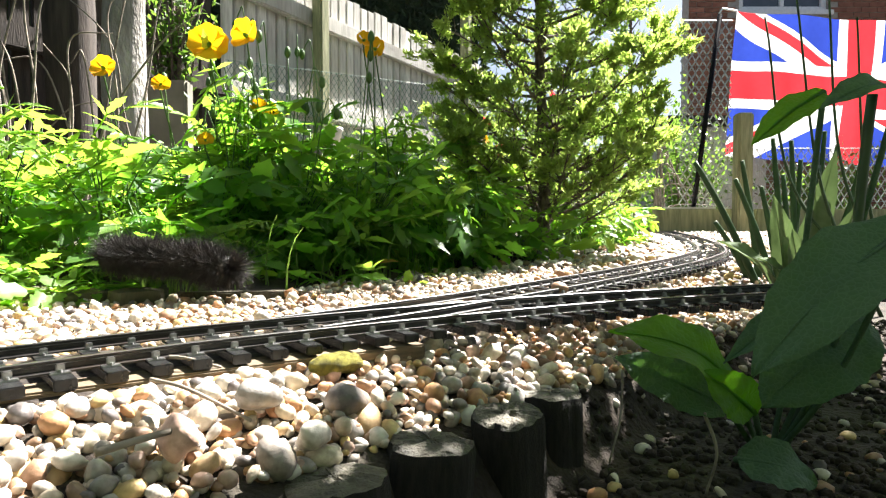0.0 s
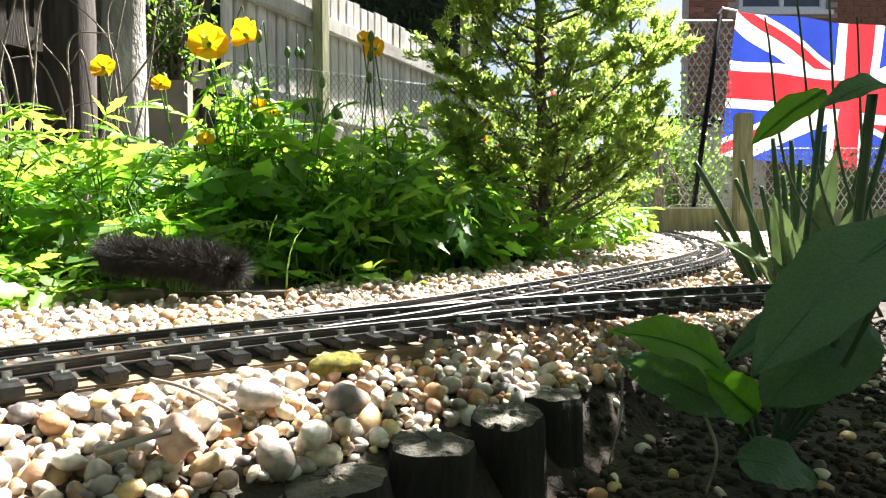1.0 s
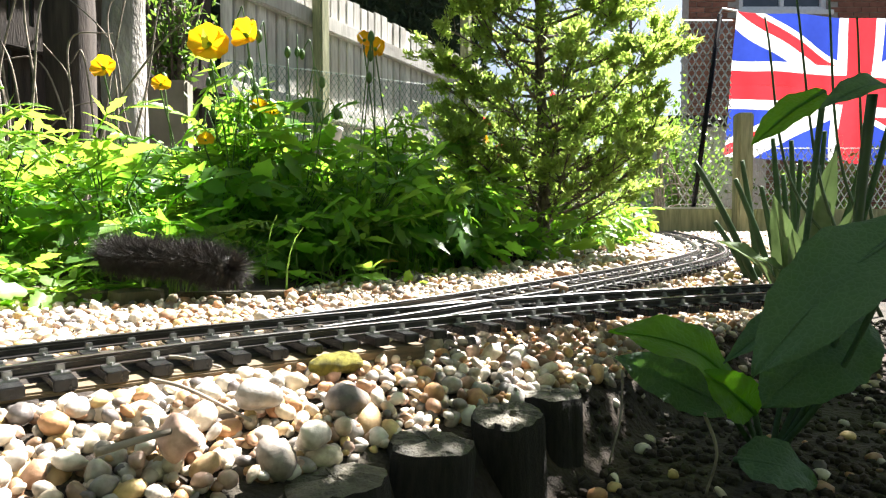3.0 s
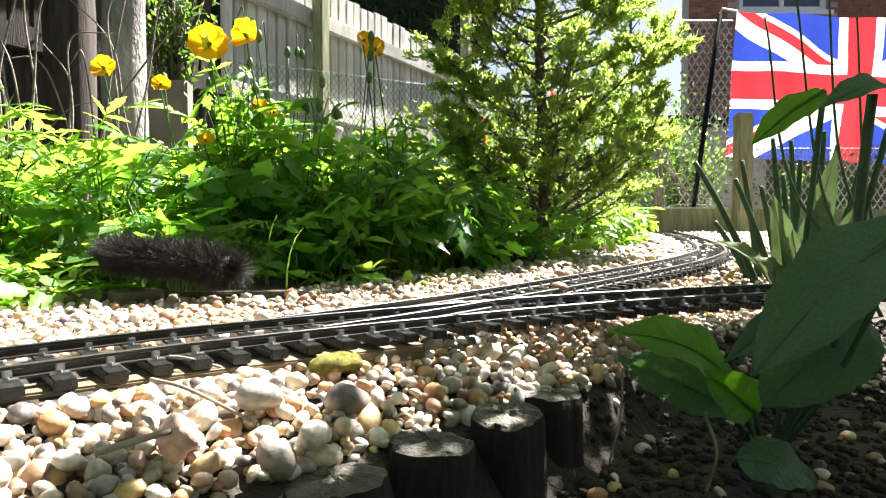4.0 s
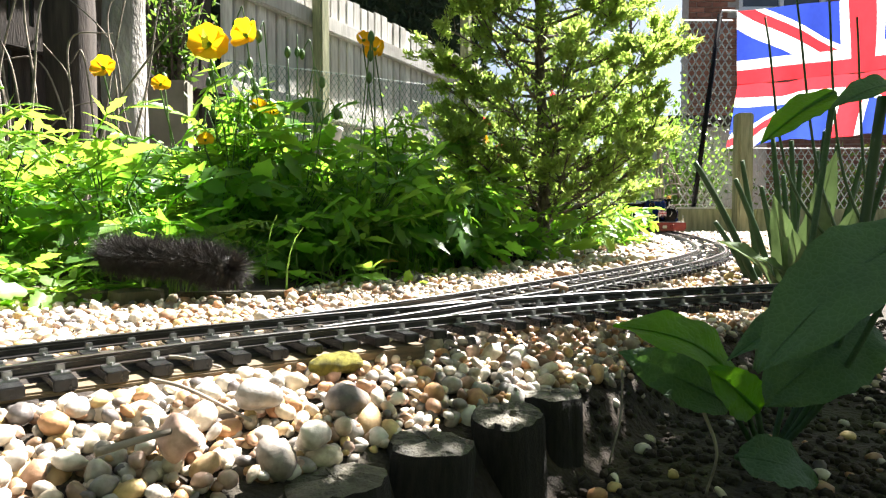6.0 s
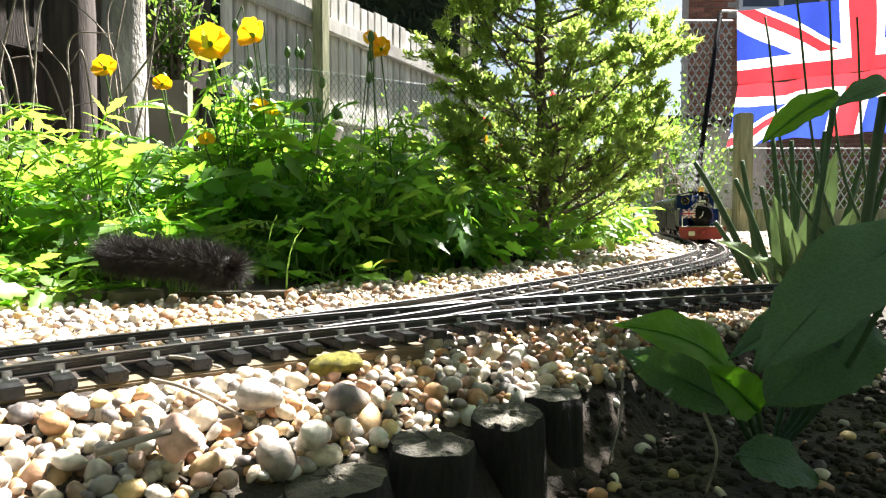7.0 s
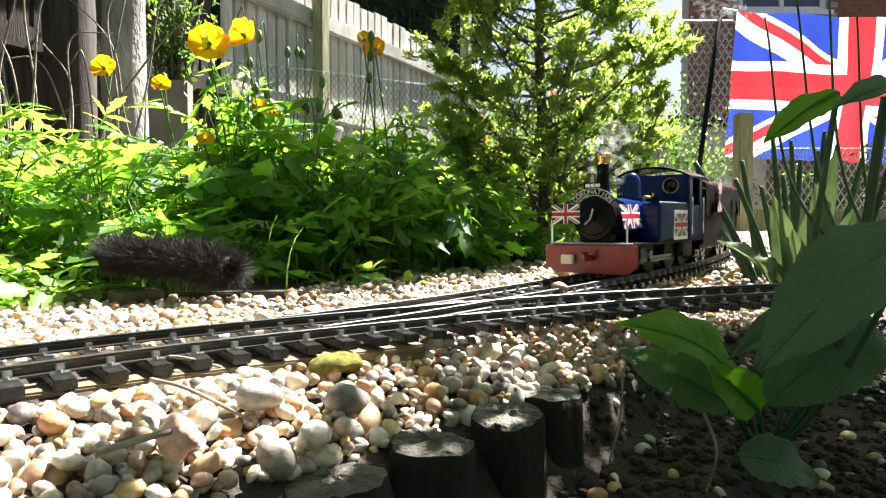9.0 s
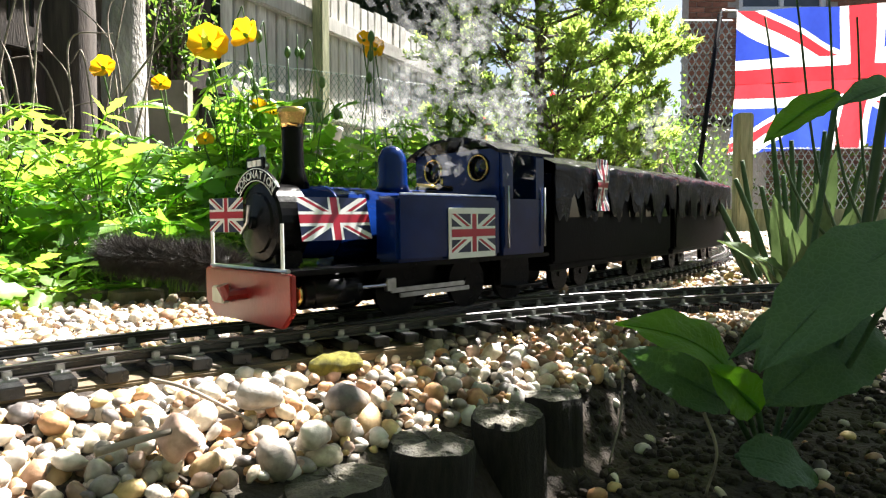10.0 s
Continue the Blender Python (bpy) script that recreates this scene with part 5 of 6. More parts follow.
# ---- large flag hanging from a line ----
def make_flag():
    flag = tagged(new("flag"), "large red, white and blue Union Flag hanging on the netting", "flag")
    W, H = 1.36, 0.78
    nx, nz = 46, 30
    for name, a, b in (("upper_cloth", 0.0, 0.5), ("lower_cloth", 0.5, 1.0)):
        bm = bmesh.new()
        uv = bm.loops.layers.uv.new("UVMap")
        grid = []
        for i in range(nx + 1):
            col = []
            for j in range(nz // 2 + 1):
                u, v = i / nx, a + (b - a) * j / (nz // 2)
                dep = 0.016 * math.sin(u * 19 + v * 3) + 0.010 * math.sin(u * 41 - v * 5) * v + 0.02 * math.sin(u * 7 + v * 6) * v
                col.append((bm.verts.new((u * W, dep, -(v - (a if a else 0)) * H)), u, v))
            grid.append(col)
        for i in range(nx):
            for j in range(nz // 2):
                q = [grid[i][j], grid[i][j + 1], grid[i + 1][j + 1], grid[i + 1][j]]
                f = bm.faces.new([x[0] for x in q])
                for lp, x in zip(f.loops, q):
                    lp[uv].uv = (x[1], 1 - x[2])
        p = part(name, bm, UNION_CLOTH, flag, smooth=True)
        p.location = (0, 0, -a * H)
    bm = bmesh.new()
    tube(bm, [(0.0, 0, 0), (-0.08, 0, 0.01), (-0.10, 0.0, -0.03)], 0.006, 6)
    part("tie", bm, WHITE, flag, "white cord tie")
    flag.matrix_basis = pose(1.59, 3.40, 1.375, 0, 0, 0)
    return flag


FLAG = make_flag()


# ---- small things ----
def small_stick(pts, r, material, label, name="twig"):
    bm = bmesh.new()
    w = spline(pts, 6)
    tube(bm, w, [r * (1 - 0.4 * i / len(w)) for i in range(len(w))], 6)
    tagged(obj(name, bm, material), label, "twig")


small_stick([(-0.124, 0.262, 0.136), (-0.105, 0.254, 0.134), (-0.076, 0.244, 0.124)], 0.0011, TWIG, "thin dry twig lying across the shingle")
small_stick([(-0.150, 0.318, 0.134), (-0.128, 0.306, 0.136), (-0.112, 0.312, 0.130)], 0.0012, TWIG, "curved dry twig by the sleeper ends")
small_stick([(-0.118, 0.208, 0.124), (-0.102, 0.222, 0.126), (-0.094, 0.236, 0.124)], 0.0016, TWIG, "bleached stick among the shingle")
small_stick([(0.112, 0.385, 0.112), (0.108, 0.375, 0.085), (0.098, 0.362, 0.062)], 0.0008, TWIG, "dry stalk hanging over dark soil")
small_stick([(0.142, 0.335, 0.100), (0.147, 0.33, 0.08), (0.139, 0.325, 0.058)], 0.0010, TWIG, "pale dry stalk over dark soil")
small_stick([(0.150, 0.300, 0.060), (0.140, 0.292, 0.062), (0.128, 0.285, 0.060)], 0.0009, TWIG, "short pale stick on dark soil")
rngm = np.random.default_rng(2)
vv, ff = ico(3)
moss = new("moss_patch", pydata("moss_patch", [(p[0] * 0.016 + 0.002 * noise.noise(Vector(p * 3)), p[1] * 0.008, p[2] * 0.006 + 0.002 * noise.noise(Vector(p * 6))) for p in vv], ff, MOSS))
moss.matrix_basis = pose(-0.058, 0.334, 0.127, 0, 0, 36)
tagged(moss, "yellow-green moss cushion beside the sleepers", "moss")


def fallen_leaf():
    leaf = new("fallen_leaf", leaf_mesh("fallen_leaf", 0.1, 0.032, 0.018, DRY_LEAF))
    leaf.matrix_basis = pose(-0.086, 0.765, 0.155, 12, -15, 10)
    tagged(leaf, "orange fallen leaf at the edge of the shingle", "leaf")
    for x, y, n in ((-0.07, 0.745, 5), (-0.13, 0.735, 4), (-0.015, 0.80, 5), (0.14, 0.985, 5), (-0.20, 0.70, 4)):
        make_plant("weed", x, y, 0.022, 0.016, n, 0.6, int(1000 + x * 100), "tiny green weed growing through the shingle", "weed", "weeds")


fallen_leaf()


def distant_bits():
    """Things half seen behind the plants."""
    bm = bmesh.new()
    turned(bm, [(0.022, 0), (0.033, 0.07), (0.036, 0.075), (0.036, 0.088), (0.030, 0.088)], 20)
    pot = obj("flower_pot", bm, STONE_PALE)
    pot.location = (-0.42, 2.40, 0.50)
    tagged(pot, "white pot on a stand behind the flower bed", "pot")
    bm = bmesh.new()
    box(bm, -0.49, -0.35, 2.33, 2.47, 0.10, 0.50, bevel=0.006)
    tagged(obj("plinth", bm, GRAVESTONE, smooth=False), "plain stone plinth under a white pot", "plinth")
    bm = bmesh.new()
    box(bm, -1.00, -0.86, 2.10, 2.16, 0.08, 0.70, bevel=0.008)
    tagged(obj("rendered_slab", bm, GRAVESTONE, smooth=False), "beige upright slab before the dark fence", "slab")
    for k, (x, y, z, mt, lab) in enumerate(((0.14, 2.2, 0.56, RED_PETAL, "red"), (0.10, 2.25, 0.52, RED_PETAL, "red"), (0.145, 2.2, 0.50, PETAL, "yellow"), (0.38, 2.2, 0.66, RED_PETAL, "red"), (0.20, 2.2, 0.47, RED_PETAL, "red"))):
        flower = tagged(new("garden_flower"), lab + " garden flower on a green stalk behind the conifer", "flower", group="far flowers")
        z0 = ground_height(x, y)
        flower.location = (x, y, z0)
        bm = bmesh.new()
        tube(bm, [(0, 0, 0), (0.01, 0, (z - z0) * 0.5), (0, 0, z - z0)], 0.003, 5)
        part("stalk", bm, STEM, flower, smooth=True)
        head = part("petals", petal_bm(0.032), mt, flower, smooth=True)
        head.matrix_basis = pose(0, 0, z - z0, 65, 0, k * 30)
    rnd = random.Random(6)
    for k in range(9):
        z = 0.30 + 0.05 * k
        small_stick([(0.98 + 0.02 * (k % 3), 2.80 + 0.02 * k, 0.16), (1.02, 2.80 + 0.02 * k, z), (1.30 - 0.03 * k, 2.82 + 0.02 * k, 0.30 + 0.02 * (k % 4))], 0.0045, TWIG, "bare pale branch behind the netting", "branch")
    bm = bmesh.new()
    box(bm, 1.9, 2.7, 5.2, 6.2, 0.1, 1.05, bevel=0.01)
    shed = tagged(new("shed"), "low wooden shed beyond the netting", "shed")
    part("shed_wall", bm, FENCE_WOOD, shed)
    bm = bmesh.new()
    box(bm, 1.84, 2.76, 5.12, 6.28, 1.055, 1.13, bevel=0.01)
    part("shed_roof", bm, DARK_WOOD, shed)


distant_bits()


def unseen_sky_blocker():
    """Unseen dark hedge added behind the camera to cut skylight on the shaded parts."""
    bm = bmesh.new()
    box(bm, -3.0, 3.0, -1.1, -0.6, -0.1, 1.9, bevel=0.05)
    bmesh.ops.subdivide_edges(bm, edges=bm.edges, cuts=12, use_grid_fill=True)
    for v in bm.verts:
        v.co += Vector((1, 1, 1)) * 0.06 * noise.noise(v.co * 4)
    tagged(obj("hedge", bm, GREEN_PLASTIC), "unseen dark green hedge added behind the camera to block skylight", "hedge")


unseen_sky_blocker()


# ---- train ----
def flag_sheet(w, h, nx=10, ny=6, ripple=0.0, wrap=0.0):
    """A small flag of card or cloth in the xz plane, front to -y, with its print laid out; wrap bends it round a boiler."""
    bm = bmesh.new()
    uv = bm.loops.layers.uv.new("UVMap")
    g = []
    for i in range(nx + 1):
        col = []
        for j in range(ny + 1):
            u, v = i / nx, j / ny
            y = ripple * math.sin(u * 9 + v * 2) + wrap * (v - 0.5) ** 2
            col.append((bm.verts.new(((u - 0.5) * w, y, (v - 0.5) * h)), u, v))
        g.append(col)
    for i in range(nx):
        for j in range(ny):
            q = [g[i][j], g[i + 1][j], g[i + 1][j + 1], g[i][j + 1]]
            f = bm.faces.new([x[0] for x in q])
            for lp, x in zip(f.loops, q):
                lp[uv].uv = (x[1], x[2])
    r = bmesh.ops.extrude_face_region(bm, geom=list(bm.faces))
    bmesh.ops.translate(bm, vec=(0, 0.0004, 0), verts=[v for v in r["geom"] if hasattr(v, "co")])
    bmesh.ops.recalc_face_normals(bm, faces=bm.faces)
    return bm


ALONG = Euler((0, math.pi / 2, 0)).to_matrix().to_4x4()       # z axis to x


def wheel_bm(r, w):
    bm = bmesh.new()
    m = Euler((math.pi / 2, 0, 0)).to_matrix().to_4x4()
    turned(bm, [(r * 0.55, -w / 2), (r, -w / 2), (r, w * 0.2), (r * 1.12, w * 0.25), (r * 1.12, w / 2), (r * 0.55, w / 2)], 24, m)
    for k in range(8):
        a = k * math.tau / 8
        box(bm, 0.0, r * 0.8, -w * 0.25, w * 0.25, -r * 0.07, r * 0.07, m=Euler((0, a, 0)).to_matrix().to_4x4())
    turned(bm, [(r * 0.2, -w * 0.7), (r * 0.2, w * 0.7)], 12, m)
    return bm


WHEELS = []


def make_loco():
    """Small blue tank engine; its nose is at the origin, +x ahead, z from the rail tops."""
    loco = tagged(new("steam_locomotive"), "dark blue model steam tank engine with red buffer beam and flags", "locomotive")
    P = lambda name, bm, mt, label="", smooth=False: part(name, bm, mt, loco, label, smooth)
    bm = bmesh.new()
    edge = [(-0.051, 0.033), (-0.051, 0.012), (-0.041, 0.0035), (0.041, 0.0035), (0.051, 0.012), (0.051, 0.033)]
    front, back = ([bm.verts.new((x, y, z)) for y, z in edge] for x in (0.0, -0.0035))
    bm.faces.new(front)
    bm.faces.new(back[::-1])
    for k in range(6):
        bm.faces.new((front[k], back[k], back[(k + 1) % 6], front[(k + 1) % 6]))
    bmesh.ops.recalc_face_normals(bm, faces=bm.faces)
    bmesh.ops.bevel(bm, geom=list(bm.edges), offset=0.0008, segments=2, affect="EDGES")
    beam = P("buffer_beam", bm, RED_PAINT, "chipped red buffer beam")
    bm = bmesh.new()
    box(bm, 0.0005, 0.006, -0.030, -0.016, 0.013, 0.023, bevel=0.0008)
    part("number_plate", bm, YELLOW_PLATE, beam, "small cream plate")
    bm = bmesh.new()
    tube(bm, [(0, 0.002, 0.020), (0.012, 0.002, 0.020), (0.014, 0.002, 0.026)], 0.0035, 8)
    part("coupling", bm, RED_PAINT, beam)
    for y in (-0.044, 0.040):
        bm = bmesh.new()
        tube(bm, [(-0.002, y, 0.030), (-0.002, y, 0.060)], 0.0010, 6)
        part("lamp_iron", bm, WHITE, beam, "thin white rod")
    bm = bmesh.new()
    tube(bm, [(-0.002, -0.046, 0.0345), (-0.002, 0.046, 0.0345)], 0.0012, 6)
    part("hand_rail", bm, STEEL, beam)
    bm = bmesh.new()
    box(bm, -0.235, -0.0037, -0.046, 0.046, 0.0315, 0.0345, bevel=0.0006)
    P("running_plate", bm, BLACK_PAINT)
    bm = bmesh.new()
    for y in (-0.018, 0.018):
        box(bm, -0.225, -0.005, y - 0.0015, y + 0.0015, 0.010, 0.0313)
    P("frame", bm, BLACK_PAINT)
    bm = bmesh.new()
    turned(bm, [(0.0225, -0.150), (0.0225, -0.055), (0.0232, -0.055), (0.0232, -0.052), (0.0225, -0.052), (0.0225, -0.030)], 36, Matrix.Translation((0, 0, 0.0605)) @ ALONG)
    P("boiler", bm, BLUE_PAINT, "glossy blue boiler", True)
    bm = bmesh.new()
    turned(bm, [(0.0238, -0.030), (0.0238, -0.012), (0.0225, -0.0105), (0.018, -0.0098), (0.017, -0.0085), (0.004, -0.0065), (0.0035, -0.004), (0.001, -0.0035)], 36, Matrix.Translation((0, 0, 0.0605)) @ ALONG)
    box(bm, -0.030, -0.012, -0.017, 0.017, 0.0346, 0.050, bevel=0.002)
    smokebox = P("smokebox", bm, BLACK_PAINT, "matt black smokebox")
    bm = bmesh.new()
    tube(bm, [(-0.003, 0, 0.0605), (-0.0025, 0.003, 0.0705)], 0.0010, 6)
    tube(bm, [(-0.0028, 0, 0.0605), (-0.0020, -0.006, 0.0545)], 0.0010, 6)
    part("door_handle", bm, STEEL, smokebox, "bright crossed handles")
    # arched headboard over the smokebox door
    bm = bmesh.new()
    rim = []
    for k in range(25):
        a = radians(38 + 104 * k / 24)
        rim.append([bm.verts.new((x, r * math.cos(a), 0.0605 + r * math.sin(a))) for r, x in ((0.0242, -0.0085), (0.0322, -0.0085), (0.0322, -0.0100), (0.0242, -0.0100))])
    for a, b in zip(rim, rim[1:]):
        for k in range(4):
            bm.faces.new((a[k], a[(k + 1) % 4], b[(k + 1) % 4], b[k]))
    bm.faces.new(rim[0][::-1])
    bm.faces.new(rim[-1])
    box(bm, -0.0100, -0.0085, -0.010, 0.010, 0.0915, 0.0985, bevel=0.0004)
    bmesh.ops.recalc_face_normals(bm, faces=bm.faces)
    board = P("headboard", bm, BLACK_PAINT, "arched black headboard with white lettering")
    for k in range(2):
        bm = bmesh.new()
        r = (0.0247, 0.0317)[k]
        tube(bm, [(-0.0083, r * math.cos(radians(q)), 0.0605 + r * math.sin(radians(q))) for q in range(39, 142, 6)], 0.0003, 5)
        part("headboard_rim", bm, WHITE, board, "white painted line")
    word = "CORONATION"
    for k, ch in enumerate(word):
        cu = bpy.data.curves.new("letter", "FONT")
        cu.body, cu.size, cu.align_x, cu.extrude = ch, 0.0068, "CENTER", 0.0001
        tmp = bpy.data.objects.new("letter", cu)
        me = bpy.data.meshes.new_from_object(tmp)
        bpy.data.objects.remove(tmp)
        bpy.data.curves.remove(cu)
        me.materials.append(WHITE)
        a = radians(-45 + 90 * k / (len(word) - 1))
        share("letter", me, board, Matrix.Translation((-0.0082, 0.0260 * math.sin(a), 0.0605 + 0.0260 * math.cos(a))) @ Euler((-a, 0, 0)).to_matrix().to_4x4() @ Euler((math.pi / 2, 0, math.pi / 2)).to_matrix().to_4x4())
    for y0, y1 in ((-0.008, -0.003), (-0.002, 0.002), (0.003, 0.008)):
        bm = bmesh.new()
        box(bm, -0.0085, -0.0081, y0, y1, 0.0932, 0.0968)
        part("lettering_bar", bm, WHITE, board)
    bm = bmesh.new()
    turned(bm, [(0.0105, 0.0805), (0.0075, 0.090), (0.0068, 0.095), (0.0064, 0.116), (0.0066, 0.118)], 24, Matrix.Translation((-0.034, 0, 0)))
    chimney = P("chimney", bm, BLACK_PAINT, "tall black chimney", True)
    bm = bmesh.new()
    turned(bm, [(0.0068, 0.1181), (0.0072, 0.121), (0.0082, 0.126), (0.0090, 0.1285), (0.0082, 0.130), (0.0055, 0.130)], 24, Matrix.Translation((-0.034, 0, 0)))
    part("chimney_cap", bm, BRASS, chimney, "brass chimney cap", True)
    bm = bmesh.new()
    turned(bm, [(0.0022, 0.086), (0.0028, 0.092), (0.0040, 0.093), (0.0040, 0.0955), (0.0022, 0.097), (0.0018, 0.103), (0.0026, 0.105), (0.001, 0.107)], 12, Matrix.Translation((-0.016, -0.004, 0)))
    P("lubricator", bm, STEEL, "bright turned fitting on the smokebox", True)
    bm = bmesh.new()
    turned(bm, [(0.0130, 0.079), (0.0110, 0.086), (0.0105, 0.100), (0.0098, 0.1055), (0.0072, 0.1105), (0.003, 0.113), (0.0005, 0.1135)], 28, Matrix.Translation((-0.113, 0, 0)))
    P("dome", bm, BLUE_PAINT, "blue steam dome", True)
    bm = bmesh.new()
    tube(bm, [(-0.160, 0.012, 0.084), (-0.128, 0.009, 0.085)], 0.0022, 8)
    tube(bm, [(-0.150, 0.012, 0.084), (-0.150, 0.012, 0.091)], 0.0014, 6)
    P("whistle", bm, BRASS, "small brass whistle", True)
    for s in (-1, 1):
        bm = bmesh.new()
        box(bm, -0.176, -0.078, s * 0.0345 - 0.0115, s * 0.0345 + 0.0115, 0.0347, 0.0765, bevel=0.0022)
        tank = P("side_tank", bm, BLUE_PAINT, "blue side water tank")
        bm = bmesh.new()
        tube(bm, [(-0.172, s * 0.044, 0.0774), (-0.082, s * 0.044, 0.0774)], 0.0010, 6)
        part("beading", bm, STEEL, tank)
    # cab: front with two round windows, sides, back and roof
    bm = bmesh.new()
    box(bm, -0.1795, -0.1772, -0.0438, 0.0438, 0.0347, 0.113)
    cab = P("cab", bm, BLUE_PAINT, "dark blue cab")
    bm = bmesh.new()
    box(bm, -0.230, -0.2275, -0.0438, 0.0438, 0.0347, 0.113)
    part("cab_back", bm, BLUE_PAINT, cab)
    for s in (-1, 1):
        bm = bmesh.new()
        box(bm, -0.228, -0.178, s * 0.045 - 0.0012, s * 0.045 + 0.0012, 0.0347, 0.076, bevel=0.0005)
        part("cab_side", bm, BLUE_PAINT, cab)
        for x0, x1 in ((-0.228, -0.218), (-0.190, -0.178)):
            bm = bmesh.new()
            box(bm, x0, x1, s * 0.045 - 0.0012, s * 0.045 + 0.0012, 0.0762, 0.110)
            part("cab_pillar", bm, BLUE_PAINT, cab)
    bm = bmesh.new()
    roof = []
    for i in range(13):
        a = (i / 12 - 0.5) * 2
        roof.append((a * 0.049, 0.1235 - 0.0125 * abs(a) ** 2.2))
    for x0, x1 in ((-0.238, -0.170),):
        top = [[bm.verts.new((x, y, z + dz)) for y, z in roof] for x, dz in ((x0, 0), (x1, 0), (x1, -0.0025), (x0, -0.0025))]
        for a, b in zip(top, top[1:] + top[:1]):
            for i in range(12):
                bm.faces.new((a[i], a[i + 1], b[i + 1], b[i]))
        bm.faces.new([r[0] for r in top])
        bm.faces.new([r[-1] for r in top][::-1])
    part("roof", bm, BLACK_PAINT, cab, "curved black roof")
    for y in (-0.024, 0.024):
        m = Matrix.Translation((-0.1768, y, 0.0995)) @ ALONG
        bm = bmesh.new()
        turned(bm, [(0.0094, -0.0004), (0.0094, 0.0002)], 24, m)
        pane = part("window", bm, GLASS_DARK, cab, "round cab window", True)
        bm = bmesh.new()
        prof = [(0.0094 + 0.0010 * math.cos(q), 0.0006 + 0.0011 * math.sin(q)) for q in np.linspace(0, math.tau, 8, endpoint=False)]
        rings = [[bm.verts.new(m @ Vector((r * math.cos(k * math.tau / 28), r * math.sin(k * math.tau / 28), z))) for k in range(28)] for r, z in prof]
        for a, b in zip(rings, rings[1:] + rings[:1]):
            for k in range(28):
                bm.faces.new((a[k], a[(k + 1) % 28], b[(k + 1) % 28], b[k]))
        ring = part("window_ring", bm, BRASS, cab, "brass window ring", True)
    for x in (-0.182, -0.226):
        bm = bmesh.new()
        tube(bm, [(x, 0.0485, 0.040), (x, 0.0485, 0.085)], 0.0010, 6)
        part("grab_rail", bm, STEEL, cab, "bright grab rail", True)
    bm = bmesh.new()
    box(bm, -0.222, -0.188, 0.034, 0.050, 0.010, 0.012, bevel=0.0004)
    box(bm, -0.222, -0.188, 0.034, 0.0355, 0.012, 0.0312)
    P("cab_step", bm, BLACK_PAINT)
    for s in (-1, 1):
        bm = bmesh.new()
        box(bm, -0.052, -0.018, s * 0.033 - 0.010, s * 0.033 + 0.010, 0.012, 0.031, bevel=0.003)
        turned(bm, [(0.0088, -0.054), (0.0092, -0.053), (0.0092, -0.016), (0.0070, -0.0145)], 20, Matrix.Translation((0, s * 0.033, 0.0205)) @ ALONG)
        cyl = P("cylinder", bm, BLACK_PAINT, "black cylinder block", True)
        bm = bmesh.new()
        turned(bm, [(0.0075, -0.0143), (0.0075, -0.0120), (0.003, -0.0110)], 20, Matrix.Translation((0, s * 0.033, 0.0205)) @ ALONG)
        part("cylinder_cover", bm, BRASS, cyl, "brass cylinder cover", True)
        bm = bmesh.new()
        tube(bm, [(-0.054, s * 0.033, 0.0205), (-0.082, s * 0.033, 0.0205)], 0.0012, 8)
        box(bm, -0.086, -0.078, s * 0.033 - 0.002, s * 0.033 + 0.002, 0.0165, 0.0245, bevel=0.0006)
        P("crosshead", bm, STEEL, "bright crosshead and piston rod")
        bm = bmesh.new()
        box(bm, -0.150, -0.082, s * 0.0335 - 0.001, s * 0.0335 + 0.001, 0.0150, 0.0180, bevel=0.0005)
        P("connecting_rod", bm, STEEL, "long bright connecting rod")
        bm = bmesh.new()
        box(bm, -0.158, -0.092, s * 0.0305 - 0.001, s * 0.0305 + 0.001, 0.0110, 0.0138, bevel=0.0005)
        P("coupling_rod", bm, STEEL, "bright coupling rod")
    wm = wheel_bm(0.0165, 0.006)
    me = bpy.data.meshes.new("wheel")
    wm.to_mesh(me)
    wm.free()
    me.materials.append(BLACK_PAINT)
    for x in (-0.092, -0.158, -0.207):
        for s in (-1, 1):
            m = Matrix.Translation((x, s * 0.0255, 0.0165)) @ Euler((0, 0, 0 if s < 0 else math.pi)).to_matrix().to_4x4()
            WHEELS.append((share("wheel", me, loco, m), Vector((x, s * 0.0255, 0.0165)), 0.0165, s))
    # flags fixed to the engine
    f = P("boiler_flag", flag_sheet(0.050, 0.026), UNION_CARD, "small Union Flag on the boiler side")
    f.matrix_basis = Matrix.Translation((-0.046, 0.0268, 0.0625)) @ Euler((radians(-12), 0, math.pi)).to_matrix().to_4x4()
    bm = bmesh.new()
    box(bm, -0.1685, -0.1215, 0.0462, 0.0472, 0.0350, 0.0690, bevel=0.0003)
    P("flag_board", bm, WHITE, "white board behind the tank flag")
    f = P("tank_flag", flag_sheet(0.044, 0.026), UNION_CARD, "framed Union Flag on the tank side")
    f.matrix_basis = Matrix.Translation((-0.146, 0.0475, 0.0520)) @ Euler((0, 0, math.pi)).to_matrix().to_4x4()
    f = P("front_flag", flag_sheet(0.030, 0.021), UNION_CARD, "small Union Flag on a front rod")
    f.matrix_basis = Matrix.Translation((-0.004, -0.029, 0.0655)) @ Euler((0, 0, math.pi / 2 + 0.25)).to_matrix().to_4x4()
    f = P("side_flag", flag_sheet(0.044, 0.026), UNION_CARD, "small Union Flag on the far boiler side")
    f.matrix_basis = Matrix.Translation((-0.052, -0.0265, 0.0665)) @ Euler((radians(-12), 0, 0)).to_matrix().to_4x4()
    return loco


LOCO = make_loco()


